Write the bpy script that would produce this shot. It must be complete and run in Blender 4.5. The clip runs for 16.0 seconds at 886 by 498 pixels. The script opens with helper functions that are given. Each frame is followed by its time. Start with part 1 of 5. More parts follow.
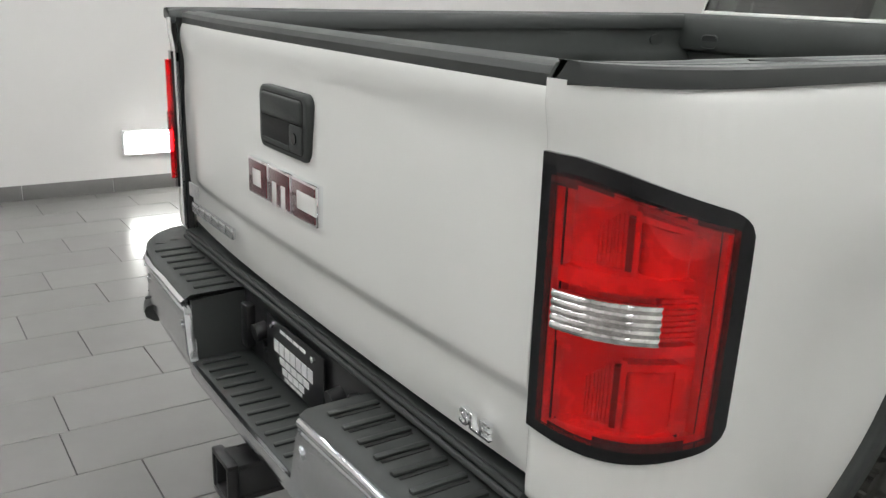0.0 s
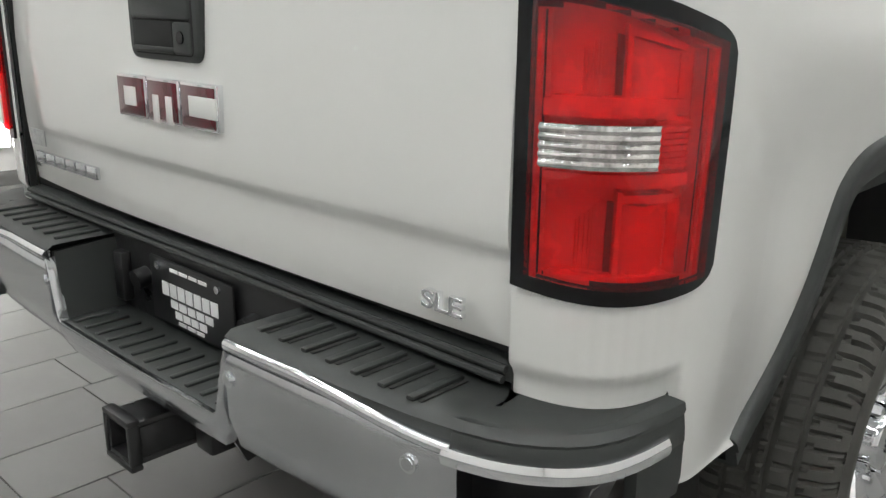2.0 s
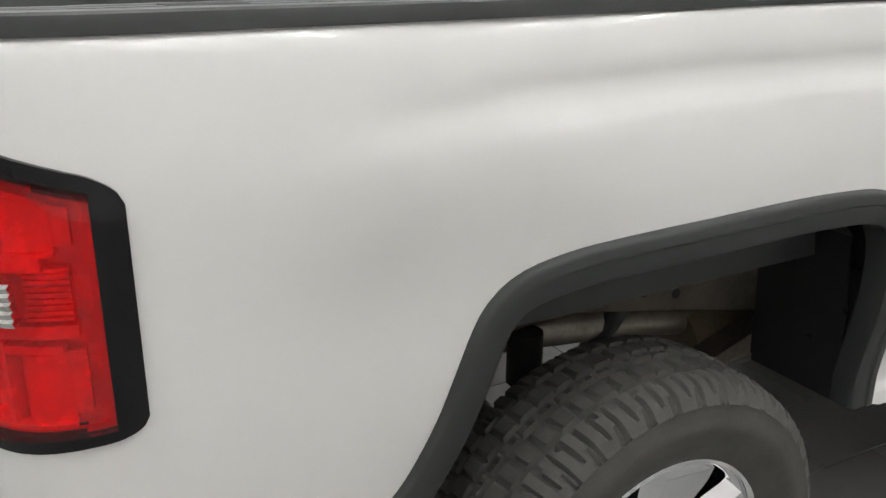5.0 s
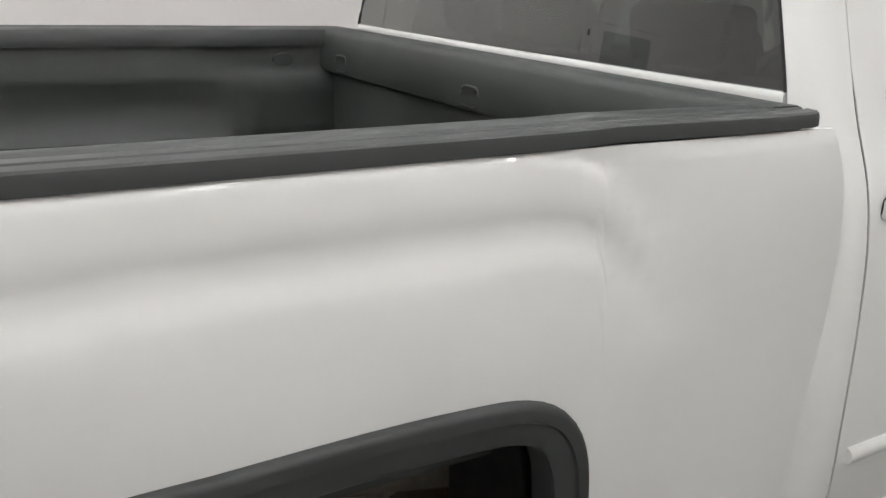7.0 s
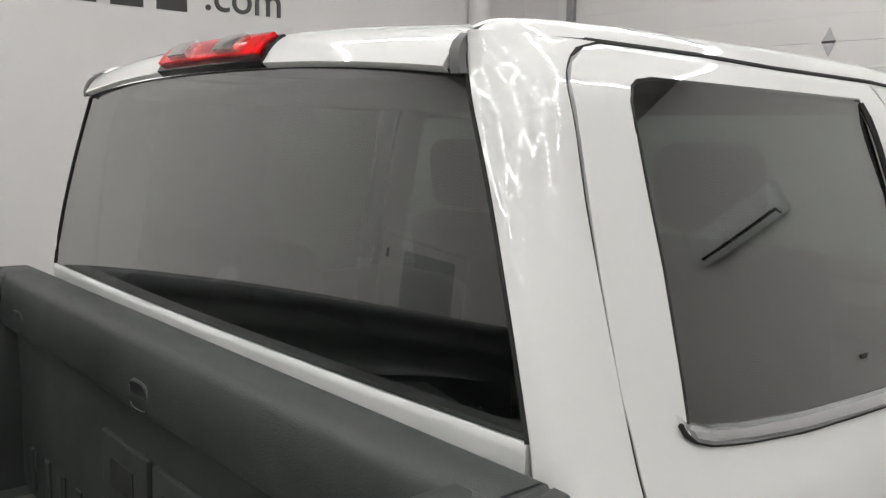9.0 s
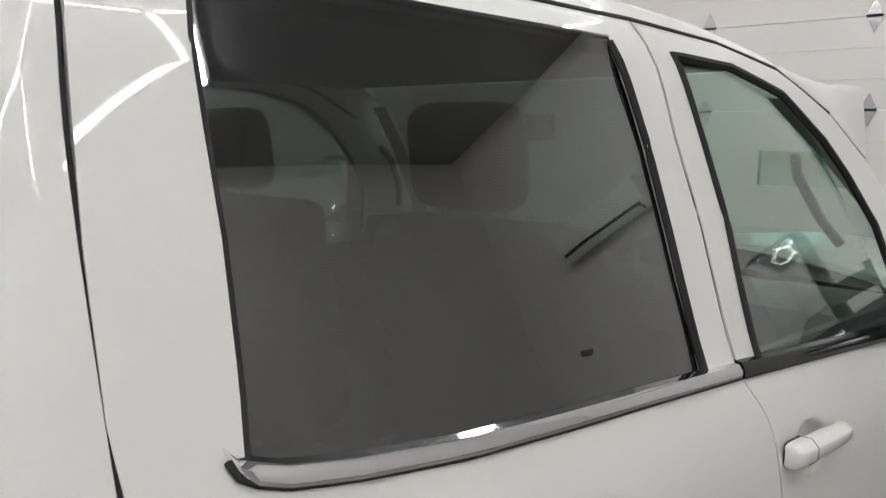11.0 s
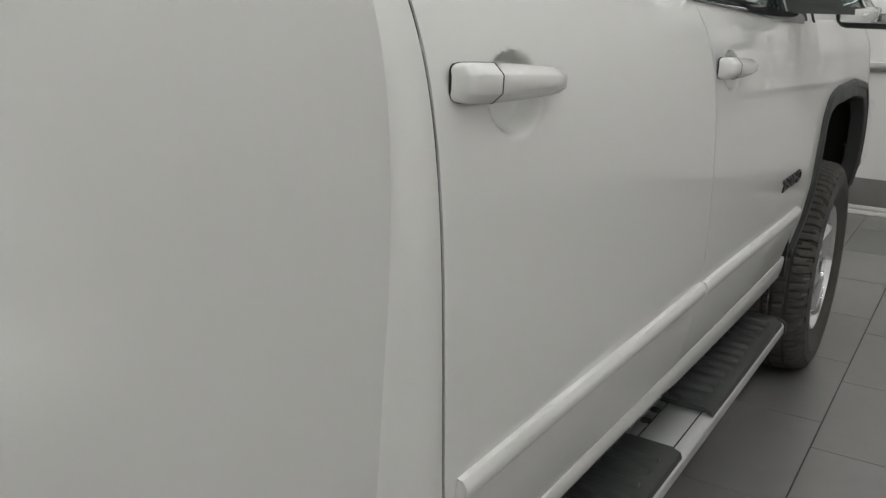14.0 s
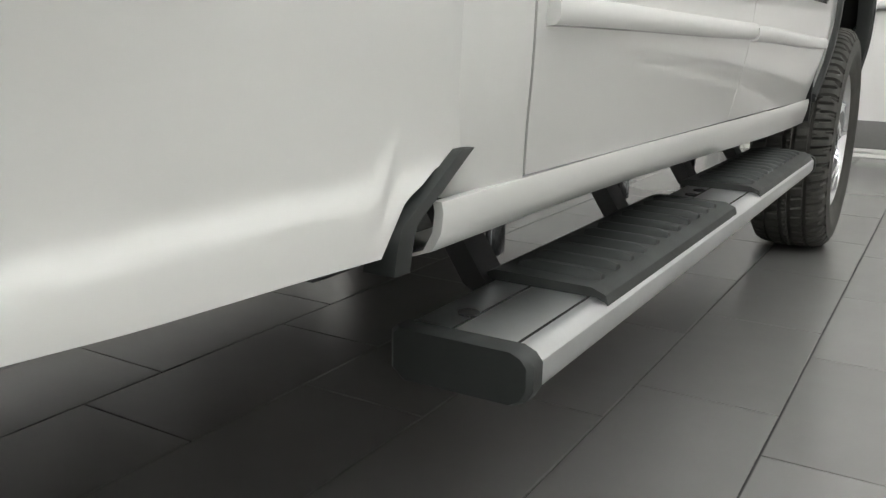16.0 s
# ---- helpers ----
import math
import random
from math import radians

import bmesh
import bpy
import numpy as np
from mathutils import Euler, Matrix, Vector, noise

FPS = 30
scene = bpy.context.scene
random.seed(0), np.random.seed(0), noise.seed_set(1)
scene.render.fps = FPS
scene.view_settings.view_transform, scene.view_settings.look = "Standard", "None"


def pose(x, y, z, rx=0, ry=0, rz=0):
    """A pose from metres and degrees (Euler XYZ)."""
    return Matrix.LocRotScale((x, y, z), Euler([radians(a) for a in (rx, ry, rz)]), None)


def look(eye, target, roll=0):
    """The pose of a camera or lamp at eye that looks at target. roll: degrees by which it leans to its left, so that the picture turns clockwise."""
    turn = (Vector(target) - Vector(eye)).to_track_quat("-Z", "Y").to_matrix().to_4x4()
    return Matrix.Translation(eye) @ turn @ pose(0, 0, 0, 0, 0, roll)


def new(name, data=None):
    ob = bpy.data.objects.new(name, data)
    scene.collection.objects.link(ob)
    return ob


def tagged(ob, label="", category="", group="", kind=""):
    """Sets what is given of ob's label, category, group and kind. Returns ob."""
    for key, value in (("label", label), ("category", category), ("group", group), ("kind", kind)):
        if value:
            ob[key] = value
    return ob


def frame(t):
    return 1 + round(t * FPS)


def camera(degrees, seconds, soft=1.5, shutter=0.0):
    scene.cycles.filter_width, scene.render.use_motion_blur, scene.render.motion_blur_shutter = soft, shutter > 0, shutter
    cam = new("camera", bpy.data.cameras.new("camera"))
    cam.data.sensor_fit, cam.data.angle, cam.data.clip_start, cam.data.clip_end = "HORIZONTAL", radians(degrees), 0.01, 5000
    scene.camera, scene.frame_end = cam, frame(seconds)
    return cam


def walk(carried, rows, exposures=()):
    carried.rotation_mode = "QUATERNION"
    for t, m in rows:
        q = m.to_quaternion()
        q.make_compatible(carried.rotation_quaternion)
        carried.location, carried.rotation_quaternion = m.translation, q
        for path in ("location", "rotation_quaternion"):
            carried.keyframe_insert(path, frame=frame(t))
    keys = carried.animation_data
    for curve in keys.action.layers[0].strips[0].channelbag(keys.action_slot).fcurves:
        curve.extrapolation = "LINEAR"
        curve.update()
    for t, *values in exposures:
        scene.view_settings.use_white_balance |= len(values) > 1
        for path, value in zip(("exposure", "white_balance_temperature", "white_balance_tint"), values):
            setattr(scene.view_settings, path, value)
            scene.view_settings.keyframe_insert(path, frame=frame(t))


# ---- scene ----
cam = camera(54.0, 16.0, soft=1.4)
PATH = [
    (0, (1.616, -1.753, 1.525), (0.015, -0.701, 0.948), 1.9),
    (0.5, (1.506, -1.926, 1.535), (0.007, -0.735, 0.955), 1.9),
    (1, (1.441, -1.984, 1.485), (0.009, -0.711, 0.911), 0.5),
    (1.5, (1.425, -1.96, 1.38), (0.049, -0.624, 0.815), 0.5),
    (2, (1.451, -1.874, 1.307), (0.12, -0.489, 0.75), 0.5),
    (2.5, (1.516, -1.79, 1.259), (0.207, -0.386, 0.697), 0.6),
    (3, (1.614, -1.695, 1.236), (0.222, -0.383, 0.653), -0.2),
    (3.5, (1.754, -1.56, 1.252), (0.262, -0.377, 0.64), -0.9),
    (4, (1.848, -1.398, 1.321), (0.277, -0.334, 0.69), -1.3),
    (4.2, (1.869, -1.322, 1.376), (0.275, -0.302, 0.729), -1.2),
    (6.5, (1.965, -0.434, 1.595), (0.294, 0.438, 0.927), 1.5),
    (7, (1.817, -0.24, 1.64), (0.205, 0.778, 1.035), 2.6),
    (7.5, (1.74, -0.111, 1.695), (0.172, 1.032, 1.211), 2.9),
    (8, (1.633, 0.027, 1.756), (0.091, 1.235, 1.354), 1.6),
    (8.5, (1.53, 0.194, 1.78), (0.009, 1.453, 1.464), 1.4),
    (9, (1.481, 0.379, 1.811), (-0.019, 1.675, 1.55), 1.0),
    (9.5, (1.47, 0.568, 1.813), (-0.021, 1.876, 1.554), 0.9),
    (10, (1.495, 0.745, 1.837), (0.013, 2.061, 1.567), 1.1),
    (12.3, (1.513, 0.939, 1.462), (0.303, 2.507, 1.181), 0.7),
    (12.5, (1.509, 0.92, 1.429), (0.315, 2.493, 1.11), 0.9),
    (13, (1.505, 0.793, 1.41), (0.358, 2.382, 1.013), 1.0),
    (13.5, (1.474, 0.562, 1.411), (0.389, 2.174, 0.936), 1.4),
    (14, (1.458, 0.419, 1.36), (0.437, 2.048, 0.81), 1.5),
    (14.5, (1.437, 0.396, 1.174), (0.455, 2.051, 0.629), 1.6),
    (15, (1.432, 0.369, 0.997), (0.45, 2.028, 0.461), 1.2),
    (15.5, (1.408, 0.352, 0.851), (0.43, 2.021, 0.345), 1.1),
    (16, (1.366, 0.36, 0.761), (0.387, 2.037, 0.281), 1.3),
]
# seconds, stops, kelvin, tint
EXPOSURES = [(0, .02, 6430, 6), (1, -.02, 6430, 6), (2, .04, 6450, 5), (3, .28, 6450, 6), (4, .20, 6480, 7), (6.5, .02, 6480, 10), (7, -.08, 6500, 10), (8, -.22, 6520, 9), (9, -.34, 6520, 9), (10, -.32, 6480, 10),
             (12.5, -.48, 6500, 10), (13.5, -.50, 6500, 8), (14.5, -.48, 6480, 6), (15, -.24, 6480, 6), (15.5, .0, 6480, 6), (16, .32, 6480, 5)]
walk(cam, [(t, look(eye, target, roll)) for t, eye, target, roll in PATH], EXPOSURES)

scene.view_settings.exposure = 0.0
# world: closed room, faint neutral ambience
world = bpy.data.worlds.new("world")
scene.world = world
world.use_nodes = True
world.node_tree.nodes["Background"].inputs[0].default_value = (0.9, 0.95, 1.0, 1)
world.node_tree.nodes["Background"].inputs[1].default_value = 0.05

LAMP = 47.0      # strength of the ceiling strips
WALL_LAMP = 26.0


# ---- materials ----
def mat(name, color, rough=0.5, metal=0.0, coat=0.0, spec=0.5, noise_scale=0.0, noise_amt=0.0,
        bump_scale=0.0, bump=0.0, rough_var=0.0, emission=0.0, alpha=1.0, transmission=0.0, coat_rough=0.03, bump_dist=0.002, world_grain=False):
    m = bpy.data.materials.new(name)
    m.use_nodes = True
    nt = m.node_tree
    b = nt.nodes["Principled BSDF"]
    b.inputs["Base Color"].default_value = (*color, 1)
    b.inputs["Roughness"].default_value = rough
    b.inputs["Metallic"].default_value = metal
    b.inputs["Coat Weight"].default_value = coat
    b.inputs["Coat Roughness"].default_value = coat_rough
    b.inputs["Specular IOR Level"].default_value = spec
    b.inputs["Transmission Weight"].default_value = transmission
    if emission:
        b.inputs["Emission Color"].default_value = (*color, 1)
        b.inputs["Emission Strength"].default_value = emission
    tc = nt.nodes.new("ShaderNodeTexCoord")
    where = tc.outputs["Object"]
    if world_grain:
        where = nt.nodes.new("ShaderNodeNewGeometry").outputs["Position"]
    if noise_amt or rough_var:
        n1 = nt.nodes.new("ShaderNodeTexNoise")
        n1.inputs["Scale"].default_value = noise_scale
        n1.inputs["Detail"].default_value = 6
        n1.inputs["Roughness"].default_value = 0.65
        nt.links.new(where, n1.inputs["Vector"])
    if noise_amt:
        n2 = nt.nodes.new("ShaderNodeTexNoise")
        n2.inputs["Scale"].default_value = noise_scale * 9
        n2.inputs["Detail"].default_value = 4
        nt.links.new(where, n2.inputs["Vector"])
        add = nt.nodes.new("ShaderNodeMath")
        add.operation = "MULTIPLY_ADD"
        add.inputs[1].default_value = 0.35
        nt.links.new(n2.outputs["Fac"], add.inputs[0])
        nt.links.new(n1.outputs["Fac"], add.inputs[2])
        r = nt.nodes.new("ShaderNodeMapRange")
        r.inputs["From Min"].default_value = 0.35
        r.inputs["From Max"].default_value = 1.0
        r.inputs["To Min"].default_value = 1 - noise_amt
        r.inputs["To Max"].default_value = 1 + noise_amt
        nt.links.new(add.outputs[0], r.inputs["Value"])
        mul = nt.nodes.new("ShaderNodeVectorMath")
        mul.operation = "SCALE"
        mul.inputs[0].default_value = color
        nt.links.new(r.outputs[0], mul.inputs["Scale"])
        nt.links.new(mul.outputs[0], b.inputs["Base Color"])
    if rough_var:
        r2 = nt.nodes.new("ShaderNodeMapRange")
        r2.inputs["From Min"].default_value = 0.3
        r2.inputs["From Max"].default_value = 0.7
        r2.inputs["To Min"].default_value = max(0.02, rough - rough_var)
        r2.inputs["To Max"].default_value = min(1, rough + rough_var)
        nt.links.new(n1.outputs["Fac"], r2.inputs["Value"])
        nt.links.new(r2.outputs[0], b.inputs["Roughness"])
    if bump:
        n3 = nt.nodes.new("ShaderNodeTexNoise")
        n3.inputs["Scale"].default_value = bump_scale
        n3.inputs["Detail"].default_value = 3
        nt.links.new(where, n3.inputs["Vector"])
        bp = nt.nodes.new("ShaderNodeBump")
        bp.inputs["Strength"].default_value = bump
        bp.inputs["Distance"].default_value = bump_dist
        nt.links.new(n3.outputs["Fac"], bp.inputs["Height"])
        nt.links.new(bp.outputs[0], b.inputs["Normal"])
    return m


M_WALL = mat("wall paint", (0.64, 0.622, 0.61), 0.75, noise_scale=1.2, noise_amt=0.02, bump_scale=220, bump=0.05)
M_CEIL = mat("ceiling paint", (0.34, 0.335, 0.34), 0.85, noise_scale=1.0, noise_amt=0.02)
M_GROUT = mat("tile grout", (0.03, 0.029, 0.028), 0.9, noise_scale=20, noise_amt=0.2)
M_BASE = mat("base tile", (0.16, 0.155, 0.15), 0.35, noise_scale=6, noise_amt=0.12)
M_WHITE = mat("white car paint", (0.72, 0.72, 0.70), 0.45, coat=1.0, noise_scale=0.7, noise_amt=0.008, coat_rough=0.02)
# black for real rubber, and painted in for shade in gaps and openings
M_GAP = mat("black rubber and gap shade", (0.012, 0.012, 0.012), 0.8)
M_BLACK = mat("black textured plastic", (0.028, 0.031, 0.030), 0.5, noise_scale=5, noise_amt=0.15, bump_scale=900, bump=0.25, bump_dist=0.0006, rough_var=0.08)
M_GLOSSBLACK = mat("gloss black plastic", (0.004, 0.004, 0.005), 0.08, spec=0.35, coat=0.1)
M_SATIN = mat("satin black steel", (0.015, 0.015, 0.016), 0.35, noise_scale=15, noise_amt=0.2, rough_var=0.1)
M_BEDLINER = mat("sprayed black bed liner", (0.032, 0.036, 0.034), 0.5, noise_scale=3, noise_amt=0.3, bump_scale=350, bump=0.5, bump_dist=0.0015, rough_var=0.12)
M_CHROME = mat("chrome", (0.85, 0.86, 0.88), 0.04, metal=1.0)
M_CHROME_DULL = mat("brushed chrome", (0.62, 0.63, 0.65), 0.2, metal=1.0, noise_scale=8, noise_amt=0.06, rough_var=0.06)
M_ALU = mat("brushed aluminium", (0.78, 0.79, 0.80), 0.36, metal=1.0, noise_scale=10, noise_amt=0.05, rough_var=0.06)
M_BUMPER = mat("bumper chrome", (0.62, 0.63, 0.65), 0.16, metal=1.0, noise_scale=5, noise_amt=0.04, rough_var=0.05)
M_STEEL = mat("dirty frame steel", (0.12, 0.103, 0.08), 0.6, metal=0.4, noise_scale=9, noise_amt=0.6, rough_var=0.2, bump_scale=60, bump=0.3)
M_RUBBER = mat("tyre rubber", (0.058, 0.056, 0.050), 0.7, noise_scale=14, noise_amt=0.3, bump_scale=300, bump=0.15)
M_FLOOR = mat("floor tile", (0.19, 0.186, 0.18), 0.22, spec=0.5, noise_scale=1.1, noise_amt=0.07, world_grain=True)
M_STRIP = mat("lamp diffuser", (0.99, 0.985, 0.98), 0.5, emission=LAMP)
M_GLOW = mat("wall lamp diffuser", (1.0, 0.98, 0.95), 0.5, emission=WALL_LAMP)
M_LAMPBODY = mat("lamp housing", (0.7, 0.7, 0.7), 0.4)


def vary(m, amount):
    """Each tile a little lighter or darker than the next."""
    nt = m.node_tree
    b = nt.nodes["Principled BSDF"]
    src = b.inputs["Base Color"].links[0].from_socket
    info = nt.nodes.new("ShaderNodeObjectInfo")
    isl = nt.nodes.new("ShaderNodeNewGeometry")
    add = nt.nodes.new("ShaderNodeMath")
    add.operation = "ADD"
    nt.links.new(info.outputs["Random"], add.inputs[0])
    nt.links.new(isl.outputs["Random Per Island"], add.inputs[1])
    fr = nt.nodes.new("ShaderNodeMath")
    fr.operation = "FRACT"
    nt.links.new(add.outputs[0], fr.inputs[0])
    r = nt.nodes.new("ShaderNodeMapRange")
    r.inputs["To Min"].default_value, r.inputs["To Max"].default_value = 1 - amount, 1 + amount
    nt.links.new(fr.outputs[0], r.inputs["Value"])
    mul = nt.nodes.new("ShaderNodeVectorMath")
    mul.operation = "SCALE"
    nt.links.new(src, mul.inputs[0])
    nt.links.new(r.outputs[0], mul.inputs["Scale"])
    nt.links.new(mul.outputs[0], b.inputs["Base Color"])


vary(M_FLOOR, 0.05)


def glass_mat(name, tint, clear, gloss=0.075, power=4.0):
    m = bpy.data.materials.new(name)
    m.use_nodes = True
    nt = m.node_tree
    nt.nodes.clear()
    out = nt.nodes.new("ShaderNodeOutputMaterial")
    mix = nt.nodes.new("ShaderNodeMixShader")
    lw = nt.nodes.new("ShaderNodeLayerWeight")
    lw.inputs["Blend"].default_value = 0.5
    pw = nt.nodes.new("ShaderNodeMath")
    pw.operation = "POWER"
    pw.inputs[1].default_value = power
    nt.links.new(lw.outputs["Facing"], pw.inputs[0])
    fr = nt.nodes.new("ShaderNodeMath")
    fr.operation = "MULTIPLY_ADD"
    fr.inputs[1].default_value, fr.inputs[2].default_value = 0.90 - gloss, gloss
    nt.links.new(pw.outputs[0], fr.inputs[0])
    tr = nt.nodes.new("ShaderNodeBsdfTransparent")
    tr.inputs[0].default_value = (*tint, 1)
    gl = nt.nodes.new("ShaderNodeBsdfGlossy")
    gl.inputs["Roughness"].default_value = 0.02
    gl.inputs["Color"].default_value = (clear, clear, clear, 1)
    nt.links.new(fr.outputs[0], mix.inputs[0])
    nt.links.new(tr.outputs[0], mix.inputs[1])
    nt.links.new(gl.outputs[0], mix.inputs[2])
    nt.links.new(mix.outputs[0], out.inputs[0])
    return m


M_TINT = glass_mat("tinted privacy glass", (0.38, 0.41, 0.39), 1.0, 0.125, 2.8)
M_GREEN = glass_mat("green tinted glass", (0.84, 0.91, 0.875), 1.0)


# ---- mesh helpers ----
def mesh_ob(name, bm, material, smooth=True, angle=35):
    me = bpy.data.meshes.new(name)
    bmesh.ops.recalc_face_normals(bm, faces=bm.faces)
    bm.to_mesh(me)
    bm.free()
    me.materials.append(material)
    if smooth:
        me.shade_smooth()
        me.set_sharp_from_angle(angle=radians(angle))
    return new(name, me)


def part(name, bm, material, parent, label="", smooth=True, angle=35):
    ob = mesh_ob(name, bm, material, smooth, angle)
    ob.parent = parent
    if label:
        ob["label"] = label
    return ob


def empty(name, label, category, at=(0, 0, 0), group="", kind=""):
    e = new(name)
    e.location = at
    e.empty_display_size = 0.05
    return tagged(e, label, category, group, kind)


def box_bm(lo, hi, bevel=0.0, bm=None, segments=2):
    bm = bm or bmesh.new()
    lo, hi = Vector(lo), Vector(hi)
    r = bmesh.ops.create_cube(bm, size=1.0, matrix=Matrix.Translation((lo + hi) / 2) @ Matrix.Diagonal((*(hi - lo), 1)))
    if bevel:
        es = list({e for v in r["verts"] for e in v.link_edges})
        bmesh.ops.bevel(bm, geom=es, offset=bevel, segments=segments, affect="EDGES", profile=0.5)
    return bm


def grid_bm(rows, bm=None, thick=0.0, close=False):
    """A sheet through rows of points."""
    bm = bm or bmesh.new()
    vs = [[bm.verts.new(p) for p in row] for row in rows]
    n = len(vs[0])
    for a, b in zip(vs, vs[1:]):
        for i in range(n if close else n - 1):
            j = (i + 1) % n
            q = [a[i], a[j], b[j], b[i]]
            try:
                bm.faces.new(q)
            except ValueError:
                pass
    return bm


def solid(bm, thickness):
    """Gives a sheet a thickness, away from its normals."""
    bmesh.ops.recalc_face_normals(bm, faces=bm.faces)
    bmesh.ops.solidify(bm, geom=bm.faces[:], thickness=thickness)
    return bm


def shell(outer, inner):
    """A closed shell between two like sheets of points."""
    bm = bmesh.new()
    va = [[bm.verts.new(p) for p in row] for row in outer]
    vb = [[bm.verts.new(p) for p in row] for row in inner]
    for v in (va, vb):
        for a, b in zip(v, v[1:]):
            for i in range(len(a) - 1):
                bm.faces.new((a[i], a[i + 1], b[i + 1], b[i]))
    n = len(va)
    for i in range(n - 1):
        bm.faces.new((va[i][0], va[i + 1][0], vb[i + 1][0], vb[i][0]))
        bm.faces.new((va[i][-1], va[i + 1][-1], vb[i + 1][-1], vb[i][-1]))
    for k in (0, -1):
        for i in range(len(va[0]) - 1):
            bm.faces.new((va[k][i], va[k][i + 1], vb[k][i + 1], vb[k][i]))
    return bm


def inset(rows, dx, dy=0.0):
    return [[(p[0] + dx, p[1] + dy, p[2]) for p in row] for row in rows]


def tube_bm(points, radius, sides=10, bm=None, caps=True, squash=1.0):
    """A round bar along points."""
    bm = bm or bmesh.new()
    pts = [Vector(p) for p in points]
    rings = []
    for i, p in enumerate(pts):
        d = (pts[min(i + 1, len(pts) - 1)] - pts[max(i - 1, 0)]).normalized()
        a = d.orthogonal().normalized() if abs(d.z) > 0.95 else d.cross(Vector((0, 0, 1))).normalized()
        b = d.cross(a)
        rings.append([bm.verts.new(p + radius * (math.cos(t) * a + squash * math.sin(t) * b)) for t in [2 * math.pi * k / sides for k in range(sides)]])
    for a, b in zip(rings, rings[1:]):
        for k in range(sides):
            bm.faces.new((a[k], a[(k + 1) % sides], b[(k + 1) % sides], b[k]))
    if caps:
        bm.faces.new(rings[0])
        bm.faces.new(rings[-1])
    return bm


def loft(sections, bm=None, caps=True):
    """Closed section loops joined into one body."""
    bm = grid_bm(sections, bm, close=True)
    if caps:
        bm.verts.ensure_lookup_table()
        n = len(sections[0])
        base = len(bm.verts) - n * len(sections)
        bm.faces.new([bm.verts[base + i] for i in range(n)])
        bm.faces.new([bm.verts[len(bm.verts) - n + i] for i in range(n)])
    return bm


def lerp(x, pts):
    """Straight lines through (x, value) pairs."""
    return float(np.interp(x, [p[0] for p in pts], [p[1] for p in pts]))


def smooth(a, b, x):
    t = min(1, max(0, (x - a) / (b - a)))
    return t * t * (3 - 2 * t)


def spline(x, pts):
    """A smooth curve through (x, value) pairs (Catmull-Rom, monotone in x)."""
    xs, ys = [p[0] for p in pts], [p[1] for p in pts]
    if x <= xs[0]:
        return ys[0]
    if x >= xs[-1]:
        return ys[-1]
    i = max(k for k in range(len(xs)) if xs[k] <= x)
    i = min(i, len(xs) - 2)

    def slope(k):
        if k == 0 or k == len(xs) - 1:
            j = max(1, min(k, len(xs) - 1)) if k else 1
            return (ys[j] - ys[j - 1]) / (xs[j] - xs[j - 1])
        return (ys[k + 1] - ys[k - 1]) / (xs[k + 1] - xs[k - 1])
    h = xs[i + 1] - xs[i]
    t = (x - xs[i]) / h
    m0, m1 = slope(i) * h, slope(i + 1) * h
    return ((2 * t**3 - 3 * t**2 + 1) * ys[i] + (t**3 - 2 * t**2 + t) * m0 + (-2 * t**3 + 3 * t**2) * ys[i + 1] + (t**3 - t**2) * m1)


def span(a, b, n):
    return [a + (b - a) * i / (n - 1) for i in range(n)]


def eased(pts, sigma, step):
    """The same section with its small kinks ironed out."""
    a, b = pts[0][0], pts[-1][0]
    zs = np.arange(a - 4 * sigma, b + 4 * sigma, .004)
    lo, hi = (pts[1][1] - pts[0][1]) / (pts[1][0] - pts[0][0]), (pts[-1][1] - pts[-2][1]) / (pts[-1][0] - pts[-2][0])
    v = np.array([pts[0][1] + lo * (z - a) if z < a else pts[-1][1] + hi * (z - b) if z > b else spline(z, pts) for z in zs])
    out = []
    for z in np.arange(a, b + 1e-6, step):
        k = np.exp(-.5 * ((zs - z) / sigma) ** 2)
        out.append((float(z), float((k * v).sum() / k.sum())))
    return out


# ---- room ----
XW, XE, YN, YS, ZC = -4.95, 5.2, 7.0, -6.5, 4.6
floor = mesh_ob("floor", box_bm((XW - .2, YS - .2, -0.12), (XE + .2, YN + .2, -0.006)), M_GROUT, smooth=False)
tagged(floor, "dark grout bed under the grey porcelain floor tiles", "floor", kind="structure")
for nm, lo, hi, lab in (("wall_west", (XW - .2, YS - .2, -.006), (XW, YN + .2, ZC), "plain white painted wall with dark base tiles"),
                        ("wall_east", (XE, YS, -.006), (XE + .2, YN + .2, ZC), "plain white painted wall"),
                        ("wall_south", (XW, YS - .2, -.006), (XE + .2, YS, ZC), "plain white painted wall")):
    w = mesh_ob(nm, box_bm(lo, hi), M_WALL, smooth=False)
    tagged(w, lab, "wall", kind="structure")
DX0, DX1 = -4.20, -.22
bm = box_bm((XW, YN, -.006), (DX0, YN + .2, ZC))
box_bm((DX1, YN, -.006), (XE, YN + .2, ZC), 0, bm)
box_bm((DX0, YN, 3.72), (DX1, YN + .2, ZC), 0, bm)
tagged(mesh_ob("wall_north", bm, M_WALL, smooth=False), "plain white painted wall beside a sectional door", "wall", kind="structure")
c = mesh_ob("ceiling", box_bm((XW - .2, YS - .2, ZC), (XE + .2, YN + .2, ZC + .15)), M_CEIL, smooth=False)
tagged(c, "plain grey painted ceiling with rows of strip lamps", "ceiling", kind="structure")


